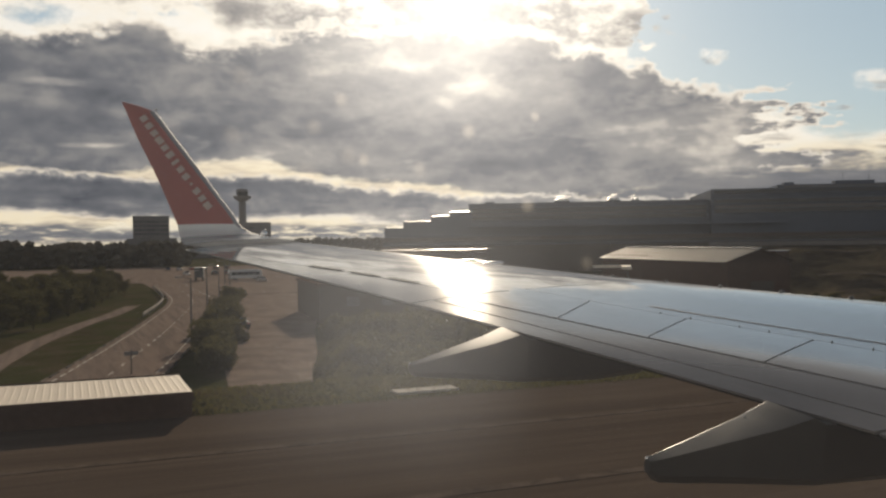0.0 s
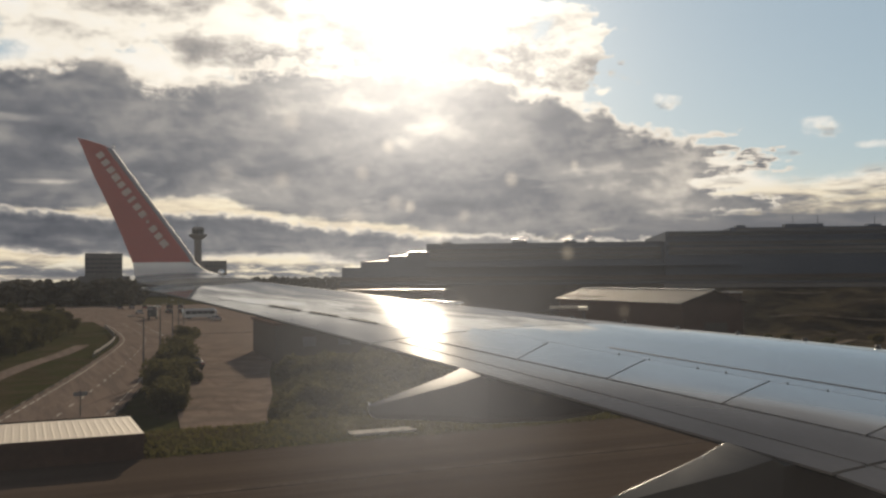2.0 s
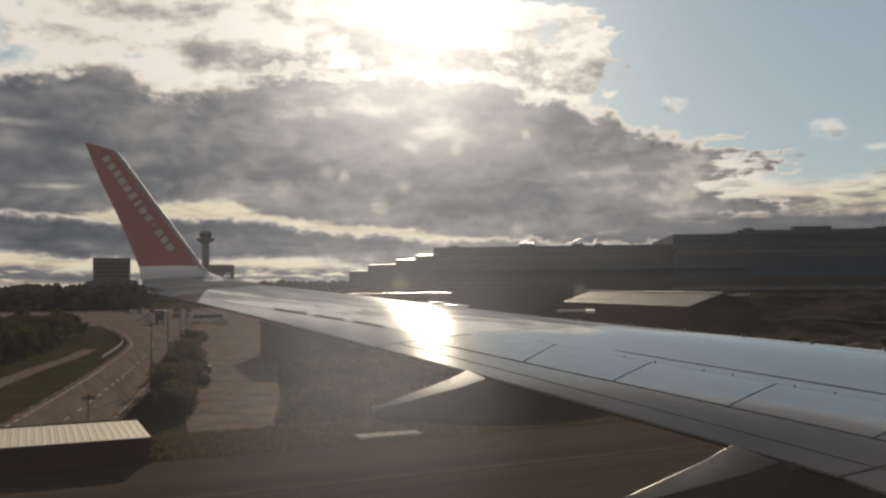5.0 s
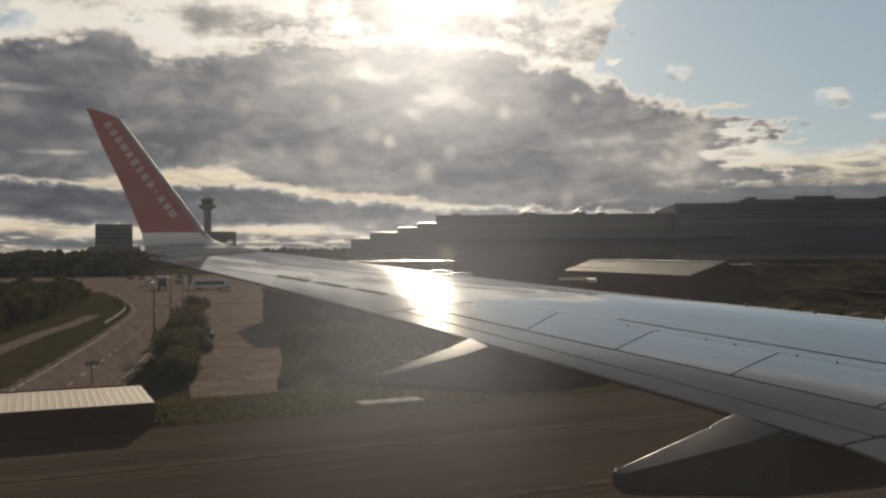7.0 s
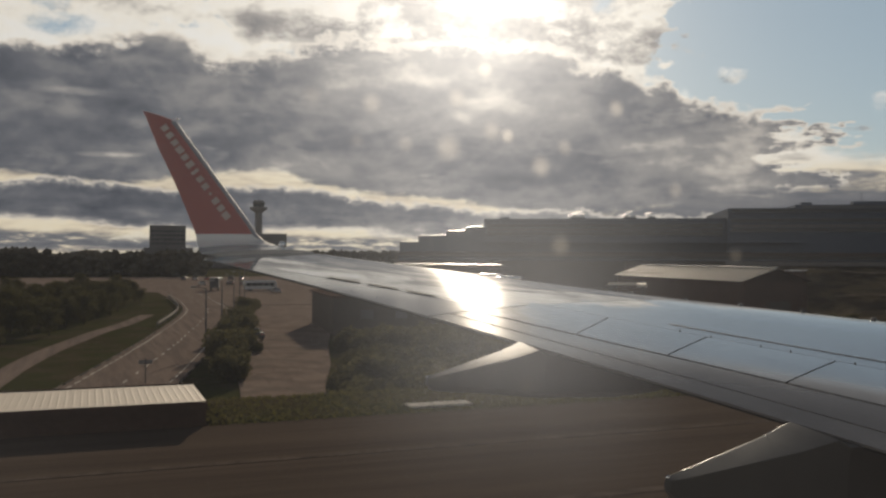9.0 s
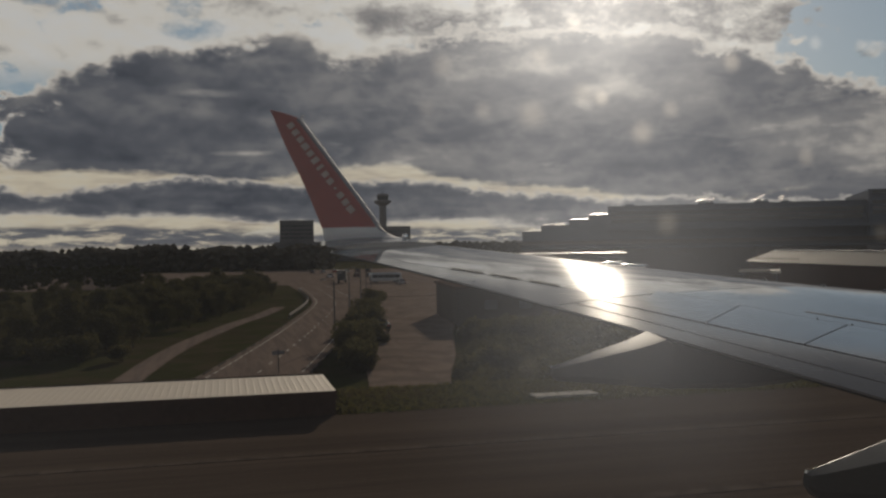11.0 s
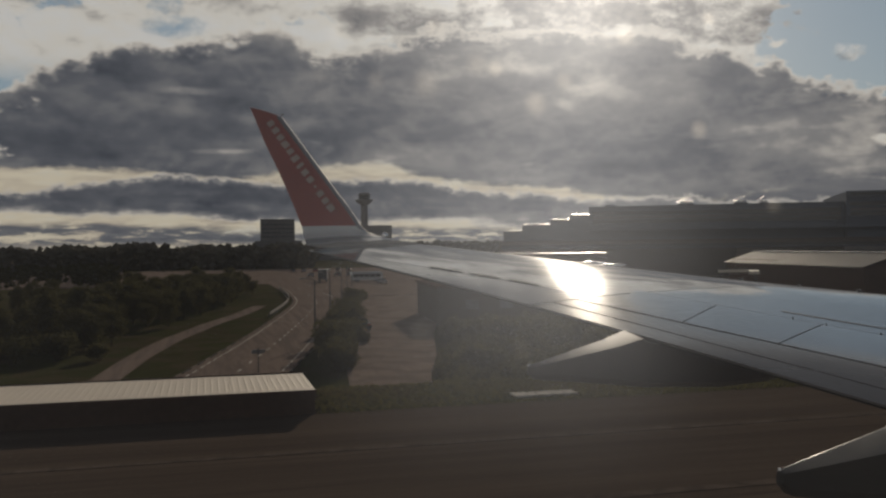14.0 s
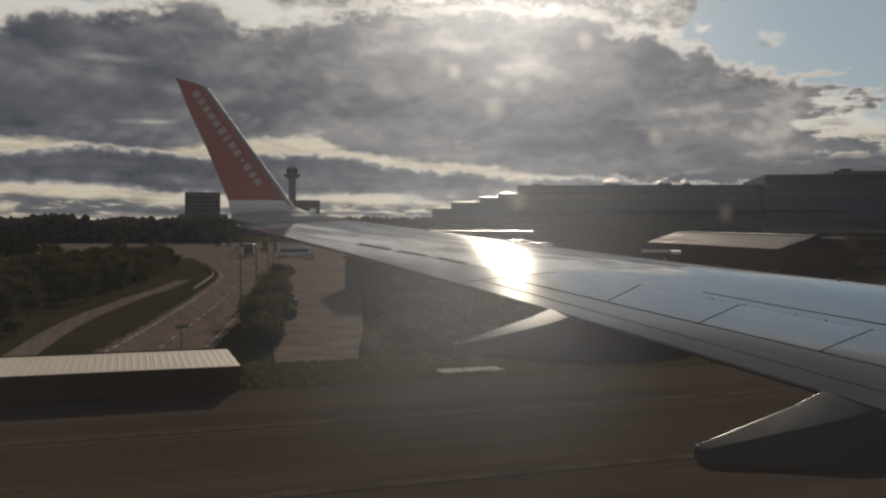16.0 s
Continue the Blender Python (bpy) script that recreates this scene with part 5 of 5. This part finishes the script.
# ---------------------------------------------------------------- cars, lamps, rails and markers
def make_car(paint, seed=0):
    e = thing("car", "parked car with sunlit windows", "car", group="parked cars")
    side = [(-2.1, 0.35), (-2.15, 0.75), (-2.0, 0.95), (-1.45, 1.0), (-0.85, 1.42), (0.55, 1.45), (1.25, 1.0), (2.0, 0.85), (2.18, 0.6), (2.12, 0.35)]
    rings = []
    for y, sc in ((-0.86, 0.94), (-0.80, 1.0), (0.80, 1.0), (0.86, 0.94)):
        rings.append([(x * (0.985 if abs(y) > 0.82 else 1), y * (0.86 if z > 1.1 else 1.0), 0.35 + (z - 0.35) * sc) for x, z in side])
    smooth(part("body", loft(rings), paint, e), 35)
    for sgn in (-1, 1):
        bm = bmesh.new()
        vs = [bm.verts.new((x, sgn * y, z)) for x, y, z in ((-1.35, 0.86, 1.02), (1.05, 0.86, 1.02), (0.5, 0.76, 1.36), (-0.8, 0.76, 1.36))]
        f = bm.faces.new(vs)
        bmesh.ops.solidify(bm, geom=[f], thickness=0.02 * sgn)
        part("side_window", bm, M_GLASSDARK, e)
    for pts in (((1.27, 0.74, 1.01), (1.27, -0.74, 1.01), (0.60, -0.66, 1.43), (0.60, 0.66, 1.43)), ((-1.47, -0.74, 1.02), (-1.47, 0.74, 1.02), (-0.9, 0.66, 1.40), (-0.9, -0.66, 1.40))):
        bm = bmesh.new()
        f = bm.faces.new([bm.verts.new(p) for p in pts])
        bmesh.ops.solidify(bm, geom=[f], thickness=-0.03)
        part("windscreen", bm, M_GLASSDARK, e)
    for x in (-1.35, 1.35):
        for y in (-0.78, 0.78):
            bm = bmesh.new()
            tube(bm, (x, y - 0.1, 0.32), (x, y + 0.1, 0.32), 0.32, 0.32, 14)
            wh = part("wheel", bm, M_TYRE, e)
            bm = bmesh.new()
            tube(bm, (x, y - 0.108, 0.32), (x, y + 0.108, 0.32), 0.19, 0.19, 10)
            part("rim", bm, M_GLOSS, wh)
    for y in (-0.6, 0.6):
        part("headlight", boxed(2.08, 2.17, y - 0.16, y + 0.16, 0.62, 0.76, bevel=0.02), M_WHITE, e)
        part("tail_light", boxed(-2.17, -2.10, y - 0.16, y + 0.16, 0.72, 0.88, bevel=0.02), M_RED, e)
    return e


cars = [make_car(m_) for m_ in M_CAR]
places = [(17.6, 106.0, 100), (45.5, 236, 95), (27, 88, 80), (30.4, 86, 84), (33.4, 89, 82), (37.8, 94, 85), (42, 95, 86), (47, 97, 84)]
for i in range(12):
    places.append((34 + 4.4 * (i % 6) + rng.uniform(-0.3, 0.3), 300 + 60 * (i // 6) + rng.uniform(-0.5, 0.5), 90 + rng.uniform(-4, 4)))
for i in range(14):
    places.append((75 + 3.1 * i, 262 + 0.4 * i, 84 + rng.uniform(-4, 4)))
for i, (x, y, a) in enumerate(places):
    m = pose(x, y, LOW + 0.06, 0, 0, a)
    if i < 5:
        cars[i].matrix_basis = m
    else:
        copy_thing(cars[rng.randrange(5)], m)

truck = thing("truck", "dark box truck parked on the far pale lot", "truck", (32.5, 256, LOW + 0.05), 80)
part("box", boxed(-3.2, 2.2, -1.2, 1.2, 0.9, 3.6, bevel=0.05), M_DARKMETAL, truck)
part("cab", boxed(2.3, 4.0, -1.15, 1.15, 0.6, 2.8, bevel=0.15), M_CAR[3], truck)
part("windscreen", boxed(3.95, 4.03, -1.0, 1.0, 1.7, 2.6), M_GLASSDARK, truck)
for x in (-2.2, 0.9, 3.2):
    for y in (-1.0, 1.0):
        bm = bmesh.new()
        tube(bm, (x, y - 0.15, 0.5), (x, y + 0.15, 0.5), 0.5, 0.5, 14)
        part("wheel", bm, M_TYRE, truck)


bus = thing("bus", "pale low airport bus with a dark window band", "bus", (44.5, 254, LOW + 0.05), 4)
rings = []
for x, hz, ins in ((-4.5, 2.5, 0.12), (-4.3, 2.8, 0.0), (4.0, 2.8, 0.0), (4.5, 2.35, 0.15)):
    rings.append([(x, -1.25 + ins, 0.4), (x, 1.25 - ins, 0.4), (x, 1.25 - ins, hz - 0.3), (x, 0.95 - ins, hz), (x, -0.95 + ins, hz), (x, -1.25 + ins, hz - 0.3)])
smooth(part("body", loft(rings), M_CAR[3], bus), 35)
for i in range(5):
    part("side_window", boxed(-4.0 + 1.6 * i, -2.55 + 1.6 * i, -1.275, -1.252, 1.3, 2.15), M_GLASSDARK, bus)
part("windscreen", boxed(4.36, 4.56, -1.0, 1.0, 1.25, 2.1), M_GLASSDARK, bus)
for x in (-2.8, 2.9):
    for y in (-1.08, 1.08):
        bm = bmesh.new()
        tube(bm, (x, y - 0.14, 0.45), (x, y + 0.14, 0.45), 0.45, 0.45, 14)
        part("wheel", bm, M_TYRE, bus)


def make_lamp(h):
    e = thing("street_lamp", "tall thin dark lamp post beside the road", "lamp post", group="lamp posts")
    bm = bmesh.new()
    tube(bm, (0, 0, 0), (0, 0, h), 0.10, 0.06, 8)
    part("pole", bm, M_DARKMETAL, e)
    bm = bmesh.new()
    tube(bm, (0, 0, h - 0.05), (-0.9, 0, h + 0.12), 0.04, 0.03, 6)
    part("arm", bm, M_DARKMETAL, e)
    part("lamp_head", boxed(-1.5, -0.85, -0.13, 0.13, h + 0.06, h + 0.18, bevel=0.03), M_GREY, e)
    return e


lamp = make_lamp(6.6)
for i, (x, y) in enumerate(((10.9, 92.6), (15.6, 116), (21.5, 146), (27.0, 176), (34, 214))):
    m = pose(x, y, LOW, 0, 0, 0 if i < 5 else 180)
    if i == 0:
        lamp.matrix_basis = m
    else:
        copy_thing(lamp, m)

sign = thing("road_sign", "small road sign on a thin post, seen against the road", "sign", (4.1, 73, LOW + 0.1), 8)
bm = bmesh.new()
tube(bm, (0, 0, 0), (0, 0, 1.9), 0.04, 0.04, 8)
part("post", bm, M_DARKMETAL, sign)
part("plate", boxed(-0.5, 0.5, -0.03, 0.03, 1.45, 1.75, bevel=0.01), M_GREY, sign, "grey plate")

# road markings, each dash a piece
road = bpy.data.objects["road"]
dash = None
for k_, p in enumerate(road_line):
    if k_ + 1 >= len(road_line) or p.y < 60 or p.y > 240:
        continue
    q = road_line[k_ + 1]
    d = q - p
    n = max(1, int(d.length / 3.2))
    for j in range(n):
        c = p + d * ((j + 0.5) / n)
        ang = math.degrees(math.atan2(d.y, d.x))
        for o_ in (-3.5, 0.0, 3.5):
            if o_ == 0.0 and (k_ + j) % 2:
                continue
            if dash is None:
                dash = part("road_dash", boxed(-0.8, 0.8, -0.07, 0.07, 0, 0.006), M_MARK, road)
                ob = dash
            else:
                ob = new("road_dash", dash.data)
                ob.parent = road
            side = Vector((d.y, -d.x)).normalized() * o_
            ob.matrix_basis = pose(c.x + side.x, c.y + side.y, LOW + 0.102, 0, 0, ang)

# kerb stones along both sides, by turns pale and dark
stone = [boxed(-0.97, 0.97, -0.08, 0.08, -0.1, 0.075, bevel=0.012) for _ in range(2)]
stone_me = []
for bm, m_ in zip(stone, (M_CONCRETE, M_KERB)):
    me = bpy.data.meshes.new("kerb_stone")
    bm.to_mesh(me)
    bm.free()
    me.materials.append(m_)
    stone_me.append(me)
turn_ = 0
for p, q in zip(road_line, road_line[1:]):
    if p.y < 62 or p.y > 190:
        continue
    d = q - p
    n = max(1, round(d.length / 2.0))
    for j in range(n):
        c = p + d * ((j + 0.5) / n)
        turn_ += 1
        for o_ in (-4.2, 4.2):
            ob = new("kerb_stone", stone_me[turn_ % 2])
            ob.parent = road
            side = Vector((d.y, -d.x)).normalized() * o_
            ob.matrix_basis = pose(c.x + side.x, c.y + side.y, LOW + 0.10, 0, 0, math.degrees(math.atan2(d.y, d.x)))

# guard rail on the inside of the bend
rail = thing("guard_rail", "pale metal guard rail on the inside of the bend", "guard rail", (0, 0, LOW))
pts = [(p.x - 4.9, p.y + 1.0) for p in road_line if 128 < p.y < 215]
rings = []
for x, y in pts:
    rings.append([(x - 0.03, y, 0.45), (x + 0.03, y, 0.45), (x + 0.03, y, 0.80), (x - 0.03, y, 0.80)])
part("rail", loft(rings), M_ROOF, rail)
me = None
for x, y in pts:
    if me is None:
        o = part("post", boxed(-0.05, 0.05, -0.05, 0.05, -0.1, 0.7), M_GREY, rail)
        me = o.data
    else:
        o = new("post", me)
        o.parent = rail
    o.location = (x - 0.08, y, 0)

# pale slotted drain covers in the verge and on the asphalt
def make_drain():
    e = thing("drain_cover", "pale slotted concrete drain cover set in the taxiway verge", "drain cover", group="drain covers")
    part("frame", boxed(-0.85, 0.85, -0.27, -0.22, 0, 0.05), M_MARK, e)
    part("frame", boxed(-0.85, 0.85, 0.22, 0.27, 0, 0.05), M_MARK, e)
    for i in range(5):
        part("slab", boxed(-0.85 + 0.34 * i + 0.015, -0.85 + 0.34 * (i + 1) - 0.015, -0.216, 0.216, 0, 0.045), M_MARK, e)
    return e


drain = make_drain()
for i, (x, y) in enumerate(((8.5, 22.1), (16.6, 22.2), (27, 22.1), (-36, 17.0), (34, 16.6))):
    m = pose(x, y, (land(x, y) if y > 21.2 else 0.0) + 0.01)
    if i == 0:
        drain.matrix_basis = m
    else:
        copy_thing(drain, m)

# ---------------------------------------------------------------- along the taxiway before and after the bridge
bm, _ = ribbon([(-240, 30), (-150, 30.5), (-100, 30.5), (-62, 33), (-50, 38)], 2.6, 0.09)
solid("service_path", bm, M_CONCRETE, "pale gravel service path through the grass", "path", kind="structure")
bm, _ = ribbon([(-260, 64), (-150, 58), (-95, 52), (-60, 44)], 4.0, 0.09)
solid("service_path", bm, M_CONCRETE, "pale gravel track slanting through the grass field", "path", kind="structure")
cab = thing("utility_cabinet", "grey utility cabinet on a post in the verge", "cabinet", (-92, 23.2, land(-92, 23.2)), 10)
part("post", boxed(-0.06, 0.06, -0.06, 0.06, -0.1, 0.7), M_DARKMETAL, cab)
part("case", boxed(-0.2, 0.2, -0.16, 0.16, 0.7, 1.5, bevel=0.02), M_GREY, cab)
part("lid", boxed(-0.23, 0.23, -0.19, 0.19, 1.504, 1.55, bevel=0.01), M_WHITE, cab, "pale lid")
stake = thing("marker_stake", "thin marker stake in the verge", "stake", (-90.6, 23.0, land(-90.6, 23.0)))
bm = bmesh.new()
tube(bm, (0, 0, -0.1), (0, 0, 1.2), 0.03, 0.02, 6)
part("rod", bm, M_ORANGE, stake)
bin_ = thing("skip_container", "long dark steel container at the edge of the grass", "container", (94, 44, land(94, 44)), 4)
part("side", boxed(-3.2, 3.2, -1.2, 1.2, 0.15, 1.3, bevel=0.04), M_FACE, bin_)
part("rim", boxed(-3.3, 3.3, -1.3, 1.3, 1.304, 1.42), M_WALL_B, bin_)
for x in (-2.8, 2.8):
    part("skid", boxed(x - 0.15, x + 0.15, -1.1, 1.1, -0.1, 0.15), M_CONCRETE, bin_)
mast = thing("floodlight_mast", "tall thin floodlight mast behind the hangars", "mast", (178, 137, land(178, 137)))
bm = bmesh.new()
tube(bm, (0, 0, -0.2), (0, 0, 29), 0.28, 0.12, 8)
part("pole", bm, M_DARKMETAL, mast)
part("crown", boxed(-1.6, 1.6, -0.4, 0.4, 28.9, 29.3, bevel=0.05), M_DARKMETAL, mast)
for x in (-1.3, -0.45, 0.45, 1.3):
    part("floodlight", boxed(x - 0.3, x + 0.3, -0.7, 0.1, 28.4, 28.9, bevel=0.05), M_GREY, mast)
for i, (x, y, a) in enumerate(((152, 92, 12), (178, 102, -8))):
    shed2 = thing("service_shed", "dark low shed with a pale sloping roof", "shed", (x, y, land(x, y)), a, group="service sheds")
    part("walls", boxed(-7, 7, -5, 5, -0.3, 3.2), M_WALL_B, shed2)
    bm = bmesh.new()
    f = bm.faces.new([bm.verts.new(p) for p in ((-7.4, -5.5, 3.2), (7.4, -5.5, 3.2), (7.4, 5.5, 4.4), (-7.4, 5.5, 4.4))])
    bmesh.ops.solidify(bm, geom=[f], thickness=-0.15)
    part("roof", bm, M_ROOF, shed2)
    for xx in (-4.5, 0, 4.5):
        part("door", boxed(xx - 1.2, xx + 1.2, -5.06, -5.0, -0.1, 2.5), M_FACE, shed2)
